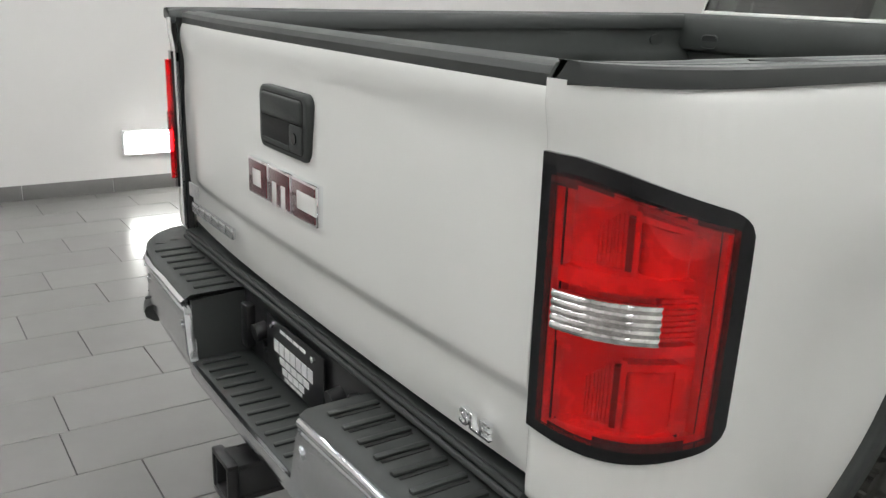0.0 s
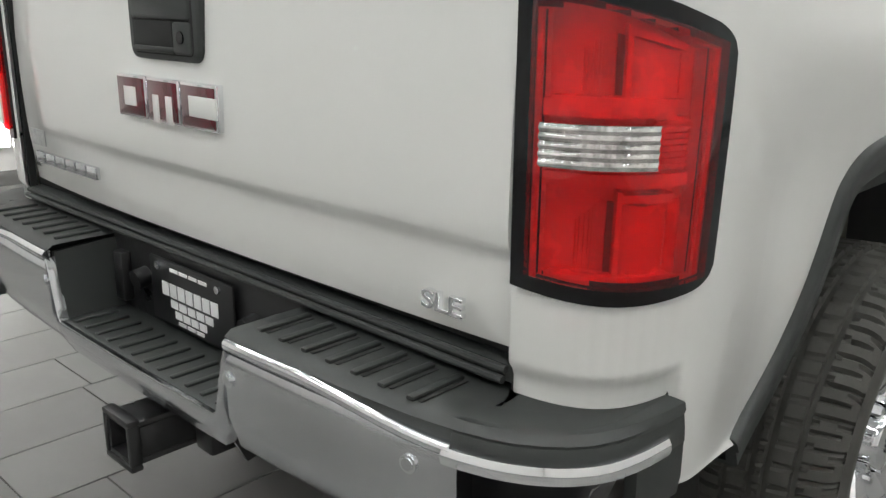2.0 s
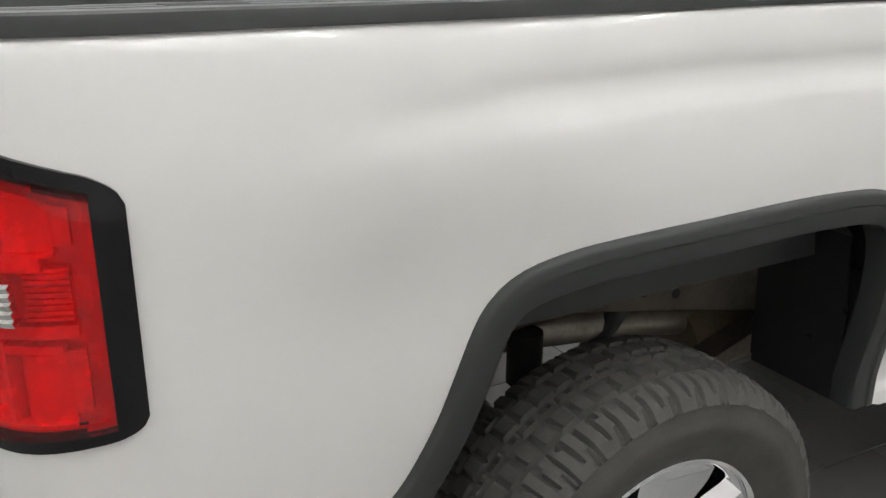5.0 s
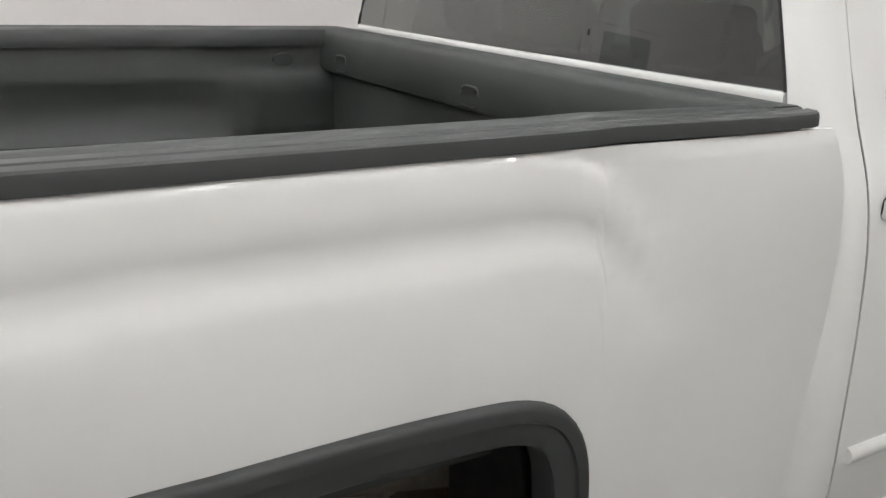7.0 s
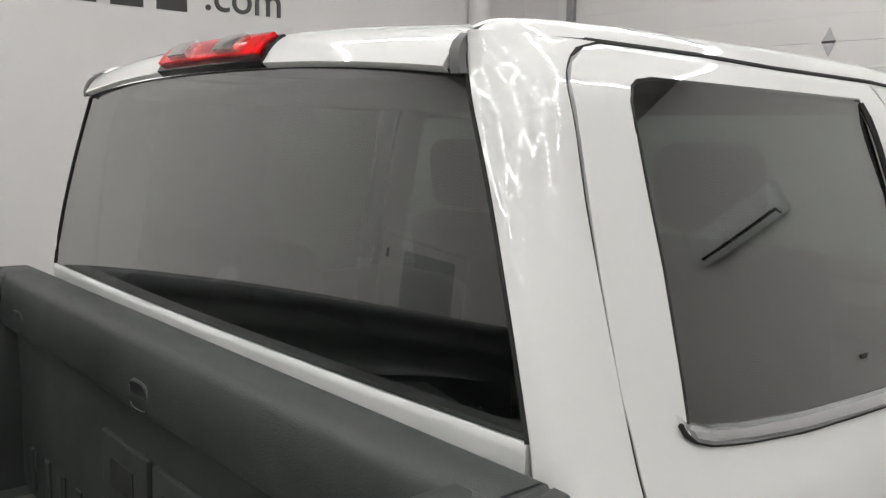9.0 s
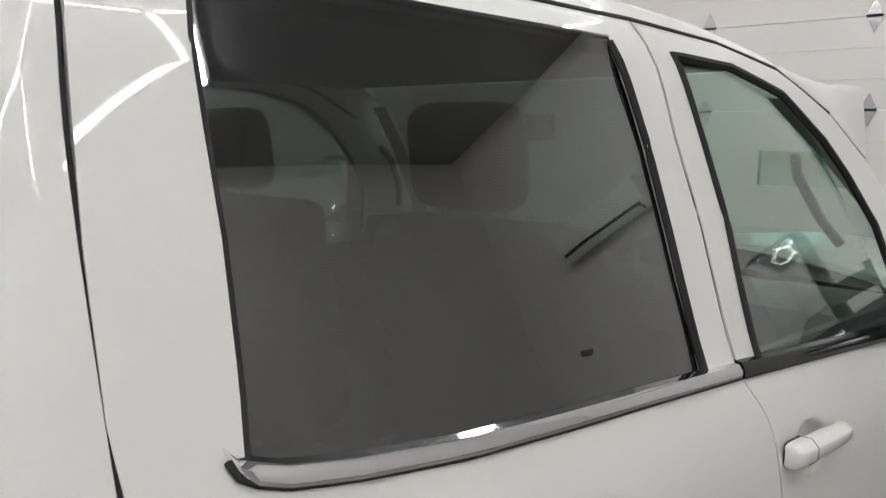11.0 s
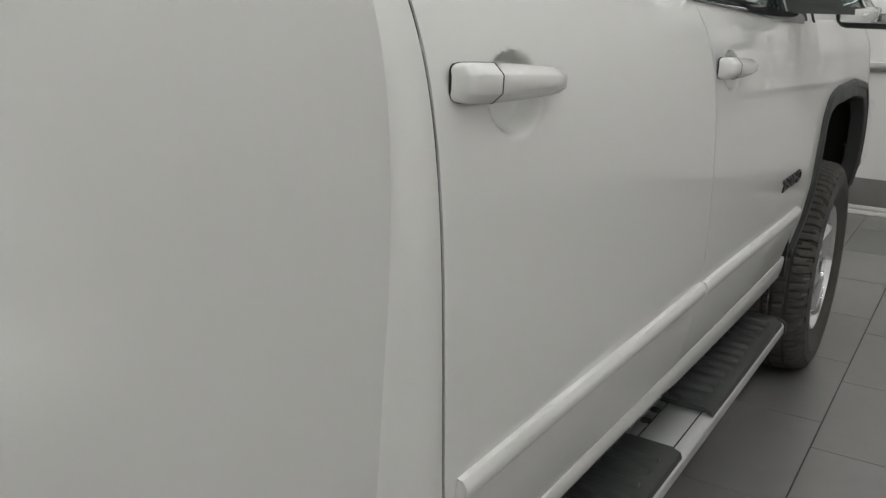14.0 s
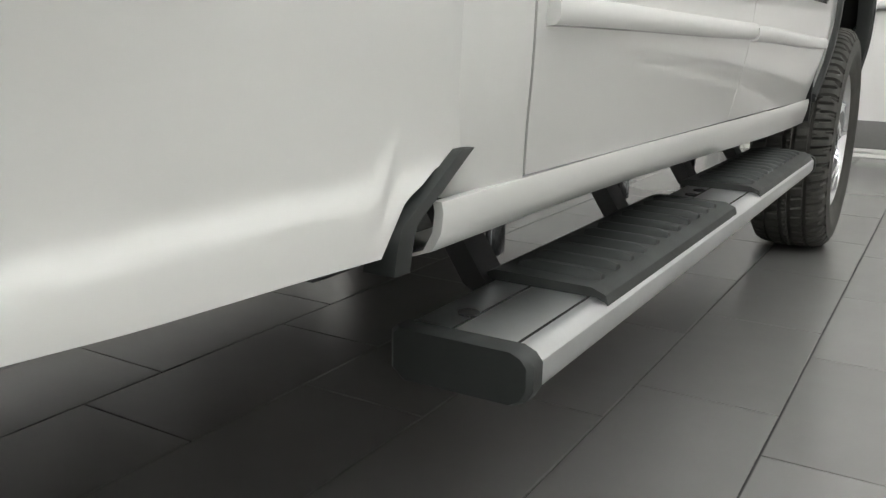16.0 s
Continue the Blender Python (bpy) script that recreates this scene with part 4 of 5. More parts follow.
    part("mud_wall", box_bm((s * .72 - .24, 3.31, .52), (s * .72 + .24, 3.33, 1.0)), M_GAP, chassis)
part("axle_tube", tube_bm([(-.80, -.03, .41), (.80, -.03, .41)], .055, 14), M_STEEL, chassis)
bm = bmesh.new()
bmesh.ops.create_uvsphere(bm, u_segments=20, v_segments=14, radius=.17, matrix=pose(0, -.03, .42) @ Matrix.Diagonal((1, .8, 1, 1)))
part("differential", bm, M_STEEL, chassis)
part("exhaust_pipe", tube_bm([(.36, 1.6, .52), (.40, .9, .56), (.44, .55, .60), (.46, .30, .655), (.46, -.1, .70), (.54, -.5, .70), (.66, -.75, .62)], .042, 14), mat("dull exhaust steel", (.42, .38, .32), .4, metal=.8, noise_scale=10, noise_amt=.4), chassis, "dull steel exhaust pipe")
part("fuel_can", tube_bm([(.44, .50, .545), (.44, .512, .545), (.44, .95, .545)], .092, 28), mat("dull brown can", (.22, .18, .12), .45, metal=.5, noise_scale=9, noise_amt=.4), chassis, "round brown canister")
part("under_pan", box_bm((-.45, 1.1, .50), (.45, 3.4, .56), .02), M_SATIN, chassis)
part("spare_tyre", loft([[(0 + r * math.sin(a), -.62 + r * math.cos(a), z) for a in [2 * math.pi * k / 28 for k in range(28)]] for r, z in ((.30, .56), (.37, .58), (.38, .66), (.36, .72), (.28, .73))]), M_RUBBER, chassis)

# ---- cab ----
def cab_x(y, z):
    x = spline(z, CAB_X)
    x += .004 * smooth(1.4, 2.4, y) * smooth(1.3, .9, z)
    return x


SEAM_R = [(.60, 1.25), (.70, 1.212), (.85, 1.186), (1.1, 1.180), (1.44, 1.184), (1.70, 1.189), (1.82, 1.199), (1.878, 1.210), (1.909, 1.238), (1.933, 1.284), (1.94, 1.325)]
SEAM_B = [(.60, 2.225), (.80, 2.213), (.98, 2.212), (1.18, 2.216), (1.297, 2.203), (1.385, 2.152), (1.43, 2.152), (1.60, 2.158), (1.737, 2.138), (1.926, 2.13)]
SEAM_F = [(.60, 3.26), (.70, 3.30), (.9, 3.36), (1.26, 3.36), (1.36, 3.36)]
BELT = [(1.18, 1.447), (1.285, 1.445), (1.33, 1.434), (1.40, 1.422), (1.55, 1.407), (1.73, 1.398), (1.9, 1.391), (2.15, 1.380), (2.9, 1.340), (3.4, 1.32)]


def roof_z(x, y):
    zc = spline(y, [(1.095, 1.922), (1.112, 1.947), (1.135, 1.966), (1.17, 1.977), (1.25, 1.985), (1.6, 1.991), (2.2, 1.985), (2.6, 1.945), (2.85, 1.885)])
    return zc - .028 * (abs(x) / .66) ** 2.4


GLASS_X = eased([(.6, .858), (1.40, .854), (1.47, .840), (1.60, .797), (1.75, .737), (1.885, .672), (1.94, .654)], .03, .05)
GLASS_Y = eased([(.6, 1.062), (1.47, 1.066), (1.885, 1.112), (1.94, 1.125)], .05, .05)


def glass_edge(z):
    """Side edge of the rear window opening, continued below and above."""
    return spline(z, GLASS_X), spline(z, GLASS_Y)


cab = empty("cab_shell", "white cab shell", "cab")
cab.parent = truck
del cab["category"]
for s in (1, -1):
    # rear quarter: from the rear window round the corner to the rear door
    rows = []
    for z in span(.60, 1.94, 110):
        gx, gy = glass_edge(z)
        dx, dy = cab_x(1.2, z), spline(z, SEAM_R) - .003
        row = []
        for k in range(25):
            t = k / 24
            cx, cy = (dx + .012 * smooth(1.5, 1.2, z), gy + .020)
            u = 1 - t
            row.append((s * (u * u * gx + 2 * u * t * cx + t * t * dx), u * u * gy + 2 * u * t * cy + t * t * dy, z))
        rows.append(row)
    part("rear_quarter", shell(rows, inset(rows, -s * .006, .004)), M_WHITE, cab, angle=45)
    # roof side rail over the doors
    rows = []
    for y in [1.125, 1.128, 1.132, 1.138, 1.146, 1.156, 1.17, 1.19, 1.22, 1.26, 1.30] + span(1.33, 2.95, 36):
        zs_ = lerp(y, [(1.125, 1.938), (1.19, 1.939), (1.325, 1.943), (1.556, 1.941), (1.782, 1.934), (2.138, 1.929), (2.4, 1.913), (2.6, 1.88), (2.8, 1.80), (2.95, 1.70)])
        x0 = spline(zs_, CAB_X) - .002
        if y < 1.325:
            # follow the rounded rear corner
            t = max((k / 200 for k in range(201) if (1 - k / 200) ** 2 * 1.125 + 2 * (1 - k / 200) * k / 200 * 1.145 + (k / 200) ** 2 * 1.325 <= y + 1e-6), default=0)
            x0 = (1 - t) ** 2 * .652 + 2 * (1 - t) * t * .700 + t * t * .699
        x1, z1 = .640 + 0 * y, max(roof_z(.64, y), zs_ + .004)
        if y > 2.6:
            x1 = .64 + (x0 - .64 - .03) * smooth(2.6, 2.95, y)
        row = []
        for k in range(8):
            t = k / 7
            row.append((s * (x0 + (x1 - x0) * t), y, zs_ + (z1 - zs_) * math.sin(t * math.pi / 2) + .011 * smooth(1.115, 1.17, y) * math.sin(t * math.pi)))
        rows.append(row)
    part("roof_rail", shell(rows, inset(rows, -s * .004)), M_WHITE, cab, angle=50)
    pts = [(.665, 1.103, 1.886), (.661, 1.102, 1.900), (.657, 1.106, 1.914), (.655, 1.113, 1.925)] + [(.652, y, roof_z(.645, y) + .001) for y in [1.122, 1.135, 1.15, 1.17, 1.20, 1.25, 1.30] + span(1.38, 2.7, 14)]
    secs = []
    for i, p in enumerate(pts):
        a, b = pts[max(0, i - 1)], pts[min(len(pts) - 1, i + 1)]
        n = Vector((0, -(b[2] - a[2]), b[1] - a[1])).normalized()
        secs.append([Vector((s * (p[0] + w), p[1], p[2])) + k * n for w, k in ((-.009, .0035), (.009, .0035), (.011, -.008), (-.011, -.008))])
    part("roof_ditch", loft(secs), mat("roof seam rubber", (.10, .10, .10), .5) if s == 1 else bpy.data.materials["roof seam rubber"], cab, "grey roof seam strip", angle=40)
    # sill panel under the doors
    rows = [[(s * (x + .0 * y), y, z + .0) for x, z in ((.955, .606 - .016 * smooth(1.2, 3.2, y)), (.957, .595 - .016 * smooth(1.2, 3.2, y)), (.955, .575 - .02 * smooth(1.2, 3.2, y)), (.945, .556 - .04 * smooth(1.2, 3.2, y)), (.90, .54 - .04 * smooth(1.2, 3.2, y)), (.86, .54 - .04 * smooth(1.2, 3.2, y)))] for y in [1.06, 1.075, 1.10] + span(1.15, 3.25, 14) + [3.30]]
    part("rocker_sill", shell(rows, inset(rows, -s * .01)), M_WHITE, cab, "white rocker sill", angle=50)
    # black sheet giving the door gaps their shade, and the dark inner pillar
    rows = [[(s * (cab_x(y, z) - .030), y, z) for z in span(.56, 1.36, 14)] for y in span(1.15, 3.4, 12)]
    part("door_aperture", shell(rows, inset(rows, -s * .01)), M_GAP, cab)
    rows = [[(s * (spline(z, CAB_X) - .030), lerp(z, [(1.38, 2.16), (1.9, 2.135)]) + d, z) for z in span(1.36, 1.92, 12)] for d in (-.05, .05)]
    part("b_pillar", shell(rows, inset(rows, -s * .02)), M_GAP, cab, "dark inner door pillar")
# black tubes just under the skin stand in for shade in the door gaps
for s in (1, -1):
    for seam in (SEAM_R, SEAM_B, SEAM_F):
        zs_ = [z for z, _ in seam]
        pts = [(s * (spline(z, CAB_X) - .0065), spline(z, seam), z) for z in span(zs_[0], zs_[-1], 60)]
        part("door_gap", tube_bm(pts, .0048 if seam is SEAM_R else .0042, 6), M_GAP, cab)
    part("door_gap", tube_bm([(s * (spline(z, CAB_X) - .005), y, z) for y, z in ((1.30, 1.9395), (1.556, 1.9385), (1.782, 1.9315), (2.138, 1.927), (2.40, 1.911), (2.60, 1.877), (2.80, 1.795))], .005, 6), M_GAP, cab)
# roof skin
rows = [[(x, y - .012 * (1 - (x / .645) ** 2) * smooth(1.4, 1.12, y) - .0, roof_z(x, y)) for x in span(-.645, .645, 27)] for y in [1.095, 1.10, 1.106, 1.112, 1.12, 1.13, 1.145, 1.16, 1.2, 1.26, 1.33] + span(1.45, 2.70, 12)]
rows = [[(rows[0][i][0], rows[0][i][1] + .003, rows[0][i][2] - .004) for i in range(27)]] + rows
part("roof_skin", shell(rows, [[(p[0], p[1] + .008 * smooth(1.2, 1.1, p[1]), p[2] - .004) for p in r] for r in rows]), M_WHITE, cab, "white painted roof", angle=50)
part("headliner", box_bm((-.62, 1.20, 1.88), (.62, 2.65, 1.90), .005), mat("grey headliner", (.30, .29, .27), .9), cab)
# panel under the rear window
rows = [[(x, 1.064 - .018 * (1 - (x / .83) ** 2) + (.004 if z > 1.462 else 0), z) for z in (.62, 1.0, 1.30, 1.44, 1.455, 1.462, 1.468)] for x in span(-.835, .835, 25)]
part("rear_panel", shell(rows, inset(rows, 0, .02)), M_WHITE, cab, "white panel under the rear window", angle=40)
# rear window
def rear_glass(name, lift, material, x_in, z0, z1, label):
    rows = []
    for z in span(z0, z1, 14):
        gx, gy = glass_edge(z)
        gx -= x_in
        row = []
        for k in range(27):
            q = -1 + 2 * k / 26
            zz = z + (.034 * (1 - q * q)) * smooth(1.70, 1.885, z)
            row.append((q * gx, gy - .018 * (1 - q * q) - lift, zz))
        rows.append(row)
    return part(name, shell(rows, inset(rows, 0, .004)), material, cab, label, angle=60)


rg = rear_glass("rear_window", -.002, M_TINT, .006, 1.470, 1.884, "dark tinted rear window")
for s in (1, -1):
    part("window_seal", tube_bm([(s * (glass_edge(z)[0] - .005), glass_edge(z)[1] + .001, z) for z in span(1.468, 1.884, 14)], .0035, 6), M_GAP, cab)
part("window_seal", tube_bm([(x, 1.118 - .018 * (1 - (x / .66) ** 2) - .002, 1.887 + .034 * (1 - (x / .66) ** 2)) for x in span(-.66, .66, 19)], .005, 6), M_GAP, cab)
# high brake lamp
def roof_end(x, k):
    """Place on the sloping rear edge of the roof, k from 0 at the window to 1 on top."""
    y = 1.094 + .048 * k
    return Vector((x, y - .012 * (1 - (x / .645) ** 2) * smooth(1.4, 1.12, y), roof_z(x, y)))


def brake_piece(name, x0, x1, k0, k1, lift, material, label=""):
    rows = [[roof_end(x, k) + Vector((0, -lift * 1.2, lift * .6)) for k in span(k0, k1, 8)] for x in span(x0, x1, 12)]
    part(name, shell(rows, [[p + Vector((0, .012, -.010)) for p in r] for r in rows]), material, cab, label, angle=50)


brake_piece("brake_lamp_base", -.190, .215, .02, .95, .004, M_GLOSSBLACK, "gloss black brake lamp base")
brake_piece("brake_bowl", -.178, .198, .18, .92, .007, M_LAMPBOWL)
brake_piece("brake_lens", -.180, .200, .16, .93, .011, M_REDLENS, "red high brake lamp lens")
for x0, x1 in ((-.135, -.060), (.055, .130)):
    brake_piece("cargo_lens", x0, x1, .26, .84, .0165, M_CLEAR, "clear cargo lamp lens")
brake_piece("brake_cell", -.045, .040, .30, .80, .0085, M_REDDEEP)


# ---- doors ----
def strip(outer, inner, s, n=6, lift=0.0):
    """Skin between two like polylines in y and z, laid on the cab side."""
    rows = []
    for (a, b), (c, d) in zip(outer, inner):
        rows.append([(s * (spline(b + (d - b) * t, CAB_X) + lift), a + (c - a) * t, b + (d - b) * t) for t in span(0, 1, n)])
    return rows


def refine(pts, n=5):
    out = []
    for a, b in zip(pts, pts[1:]):
        for k in range(n):
            out.append((a[0] + (b[0] - a[0]) * k / n, a[1] + (b[1] - a[1]) * k / n))
    return out + [pts[-1]]


R_OUT = [(1.189, 1.435), (1.183, 1.51), (1.188, 1.643), (1.197, 1.745), (1.204, 1.824), (1.214, 1.876), (1.240, 1.906), (1.286, 1.929), (1.327, 1.937), (1.556, 1.935), (1.782, 1.928), (2.128, 1.923), (2.134, 1.737), (2.150, 1.60), (2.148, 1.39)]
R_IN = [(1.295, 1.440), (1.304, 1.51), (1.314, 1.643), (1.316, 1.745), (1.318, 1.824), (1.324, 1.858), (1.340, 1.880), (1.360, 1.889), (1.390, 1.893), (1.60, 1.891), (1.80, 1.889), (2.026, 1.886), (2.050, 1.737), (2.056, 1.60), (2.058, 1.40)]
F_OUT = [(2.158, 1.39), (2.158, 1.60), (2.142, 1.737), (2.136, 1.923), (2.40, 1.908), (2.60, 1.872), (2.80, 1.790), (2.96, 1.68), (3.06, 1.56), (3.16, 1.42), (3.18, 1.35)]
F_IN = [(2.226, 1.385), (2.240, 1.60), (2.225, 1.737), (2.205, 1.875), (2.40, 1.868), (2.58, 1.828), (2.73, 1.740), (2.81, 1.668), (2.90, 1.56), (2.935, 1.42), (2.937, 1.345)]


PANE_X = [(1.30, .950), (1.34, .934), (1.40, .912), (1.52, .872), (1.64, .834), (1.76, .7950), (1.95, .7310)]


def handle_set(door, s, y0, y1, z0, z1):
    """Body-coloured pull handle with a dark outline, key cap and a scooped cup behind."""
    shape = [(0, .012, .0135), (.006, .024, .018), (.02, .031, .0205), (.06, .0345, .0222), (.22, .036, .0225), (.5, .036, .0210), (.8, .034, .0182), (.94, .030, .0162), (.985, .022, .0148), (1, .012, .0135)]

    def section(t, grow=0.0, face=1.0):
        y, z = y0 + (y1 - y0) * t, z0 + (z1 - z0) * t
        p = lerp(t, [(a, b) for a, b, _ in shape]) * face + grow
        h = lerp(t, [(a, c) for a, _, c in shape]) + grow
        base = cab_x(y, z)
        inner = .002 if t < .26 or t > .93 else .009
        return [(s * (base + d), y, z + h * q) for d, q in ((inner, -.97), (p * .60, -1), (p * .66, -.97), (p * .96, -.52), (p, -.46), (p * 1.02, .42), (p * .98, .50), (p * .70, .96), (p * .62, 1), (inner, .97))]
    ts = [0, .006, .02, .06, .14, .22, .24, .27, .36, .5, .65, .8, .94, .985, 1]
    part("handle_grip", loft([section(t) for t in ts]), M_WHITE, door, "white painted pull handle", angle=50)
    part("handle_seam", loft([section(t, .0005) for t in (.224, .231)]), M_GAP, door)
    # dark rubber foot round the fixed end
    part("handle_gasket", loft([section(t, .0002, .28) for t in (-.004, .006, .02, .06, .14, .22, .235)]), M_GAP, door)


def door_rear(s):
    d = empty("rear_door", "white rear side door with tinted window", "door")
    d.parent = truck
    del d["category"]
    rows = []
    nz, ny = 170, 185
    for j in range(ny):
        f = j / (ny - 1)
        row = []
        for i in range(nz):
            g = i / (nz - 1)
            zr = .608 + (lerp(1.185, BELT) - .608) * g
            z = zr
            for _ in range(4):
                y = (spline(z, SEAM_R) + .0032) * (1 - f) + (spline(z, SEAM_B) - .0011) * f
                z = .608 - .008 * f + (lerp(y, BELT) - .608 + .008 * f) * g
            cup = 0
            e = ((y - 1.366) / .070) ** 2 + ((z - 1.253) / .052) ** 2
            if e < 1:
                cup = .024 * smooth(0, .5, 1 - e)
            row.append((s * (cab_x(y, z) - cup), y, z))
        rows.append(row)
    part("door_skin", shell(rows, inset(rows, -s * .012)), M_WHITE, d, "white painted door skin", angle=50)
    fr = strip(refine(R_OUT), refine(R_IN), s)
    part("window_frame", shell(fr, inset(fr, -s * .010)), M_WHITE, d, "white window frame", angle=50)
    ri = refine(R_IN)
    part("window_seal", tube_bm([(s * (spline(z, CAB_X) - .002), y, z - .002) for y, z in ri], .0042, 6), M_GAP, d, "black window seal")
    part("window_seal", tube_bm([(s * (spline(z, CAB_X) + .001), y, z) for y, z in refine([(2.030, 1.882), (2.053, 1.737), (2.059, 1.60), (2.062, 1.40)])], .0035, 6), M_GAP, d)
    lo = [(1.30, 1.43), (1.35, 1.40), (1.45, 1.385), (1.60, 1.37), (1.80, 1.36), (2.05, 1.35)]
    rows = []
    for k in range(21):
        f = k / 20
        y_lo, y_hi = 1.30 + (2.062 - 1.30) * f, 1.318 + (2.030 - 1.318) * f
        zl, zh = lerp(y_lo, lo), min(1.895, lerp(y_hi, [(1.318, 1.85), (1.335, 1.882), (1.37, 1.895), (2.03, 1.89)]))
        row = []
        for g in span(0, 1, 12):
            z = zl + (zh - zl) * g
            y = y_lo + (y_hi - y_lo) * g
            row.append((s * (lerp(z, PANE_X) - .007 + .003 * math.sin(math.pi * f)), y, z))
        rows.append(row)
    part("window_pane", shell(rows, inset(rows, -s * .004)), M_TINT, d, "dark tinted window", angle=60)
    part("pane_mark", box_bm((s * (spline(1.47, CAB_X)) - .004 - .002 * s, 1.79, 1.462), (s * spline(1.47, CAB_X) + .0 - .001 * s, 1.812, 1.470)), M_GAP, d, smooth=False)
    # bright belt trim that curls up at the rear
    secs = []
    for y in [1.276, 1.284, 1.30] + span(1.33, 2.148, 22):
        zb = lerp(y, [(1.276, 1.470), (1.284, 1.458), (1.30, 1.449), (1.33, 1.4395), (1.40, 1.428), (1.55, 1.4125), (1.73, 1.4035), (1.9, 1.397), (2.15, 1.386)])
        h = .0085 * smooth(1.268, 1.30, y) + .002
        x = spline(zb, CAB_X)
        secs.append([(s * (x + dd - (zb + q * h - zb) * .33), y, zb + q * h) for dd, q in ((-.004, -1.3), (.007, -1.0), (.011, 0), (.008, .9), (-.004, 1.1))])
    part("belt_trim", loft(secs), M_CHROME, d, "bright metal belt trim", angle=45)
    part("belt_gasket", tube_bm([(s * (spline(z, CAB_X) + .003), y, z) for y, z in [(yy, lerp(yy, [(1.276, 1.462), (1.284, 1.447), (1.30, 1.438), (1.33, 1.4285), (1.40, 1.417), (1.55, 1.4015), (1.73, 1.3925), (1.9, 1.386), (2.15, 1.375)])) for yy in [1.276, 1.284, 1.30] + span(1.33, 2.148, 20)]], .0035, 6), M_GAP, d)
    handle_set(d, s, 1.217, 1.466, 1.2755, 1.264)
    secs = [[(s * (cab_x(y, .785) + dd), y, z0 + q) for dd, q in ((-.004, -.017), (.010, -.015), (.015, -.009), (.015, .008), (.009, .016), (-.004, .019))] for y, z0 in [(yy, .788 - .008 * smooth(1.2, 2.2, yy)) for yy in [1.222, 1.226] + span(1.26, 2.205, 8)]]
    part("side_moulding", loft(secs), M_WHITE, d, "white body side moulding", angle=40)


def door_front(s):
    d = empty("front_door", "white front side door with clear window and big mirror", "door")
    d.parent = truck
    del d["category"]
    nz, ny = 170, 185
    rows = []
    for j in range(ny):
        f = j / (ny - 1)
        row = []
        for i in range(nz):
            g = i / (nz - 1)
            zr = .60 + (1.36 - .60) * g
            z0 = .600 - .012 * f
            z = zr
            for _ in range(4):
                y = (spline(z, SEAM_B) + .0011) * (1 - f) + (spline(z, SEAM_F) - .0012) * f
                z = z0 + (lerp(y, BELT) - z0) * g
            e = ((y - 2.345) / .062) ** 2 + ((z - 1.232) / .042) ** 2
            cup = .024 * smooth(0, .5, 1 - e) if e < 1 else 0
            row.append((s * (cab_x(y, z) - cup), y, z))
        rows.append(row)
    part("door_skin", shell(rows, inset(rows, -s * .012)), M_WHITE, d, "white painted door skin", angle=50)
    fr = strip(refine(F_OUT), refine(F_IN), s)
    part("window_frame", shell(fr, inset(fr, -s * .010)), M_WHITE, d, "white window frame", angle=50)
    part("window_seal", tube_bm([(s * (spline(z, CAB_X)), y - .003, z - .002) for y, z in refine(F_IN)], .008, 6), M_GAP, d)
    rows = []
    for k in range(21):
        f = k / 20
        y_lo = 2.222 + (2.945 - 2.222) * f
        y_hi = 2.200 + (2.70 - 2.200) * f
        zl = lerp(y_lo, BELT) - .02
        zh = lerp(y_hi, [(2.2, 1.882), (2.40, 1.874), (2.58, 1.834), (2.70, 1.765)])
        rows.append([(s * (lerp(zl + (zh - zl) * g, PANE_X) - .012 + .005 * math.sin(math.pi * f)), y_lo + (y_hi - y_lo) * g, zl + (zh - zl) * g) for g in span(0, 1, 12)])
    part("window_pane", shell(rows, inset(rows, -s * .004)), M_GREEN, d, "clear green-tinted window", angle=60)
    secs = []
    for y in span(2.155, 3.14, 18):
        zb = lerp(y, [(2.15, 1.386), (2.9, 1.344), (3.4, 1.325)])
        x = spline(zb, CAB_X)
        secs.append([(s * (x + dd - q * .004), y, zb + q * .013) for dd, q in ((-.004, -1.3), (.007, -1.0), (.011, 0), (.008, .9), (-.004, 1.1))])
    part("belt_trim", loft(secs), M_GLOSSBLACK, d, "gloss black belt trim", angle=45)
    handle_set(d, s, 2.228, 2.460, 1.242, 1.234)
    secs = [[(s * (cab_x(y, .775) + dd), y, .776 - .018 * smooth(2.2, 3.2, y) + q) for dd, q in ((-.004, -.017), (.010, -.015), (.015, -.009), (.015, .008), (.009, .016), (-.004, .019))] for y in span(2.222, 3.20, 9) + [3.225]]
    part("side_moulding", loft(secs), M_WHITE, d, "white body side moulding", angle=40)
    if s == 1:
        text_part("load_class_letters", "2500HD", .062, .002, M_SATIN, d, pose(cab_x(3.04, .885) + .004, 3.045, .885, 90, 0, 90) @ Matrix.Diagonal((1.15, .8, 1, 1)), "dark chrome letters 2500HD")
    # tow mirror on two arms
    xb = .91
    part("mirror_sail", loft([[(s * x, y, z) for y, z in ((2.945, 1.345), (3.17, 1.335), (3.12, 1.44), (2.94, 1.50))] for x in (.885, .915)]), M_BLACK, d, "black mirror sail")
    part("mirror_arm", loft([[(s * x, 3.05 + dy, z + dz) for dy, dz in ((-.06, -.035), (.05, -.035), (.06, .01), (.04, .035), (-.05, .035))] for x, z in ((.90, 1.385), (1.0, 1.385), (1.10, 1.385))]), M_BLACK, d)
    part("mirror_arm", loft([[(s * x, 3.04 + dy, z + dz) for dy, dz in ((-.035, -.018), (.04, -.018), (.045, .01), (.03, .024), (-.03, .024))] for x, z in ((.905, 1.465), (1.0, 1.472), (1.10, 1.475))]), M_BLACK, d)
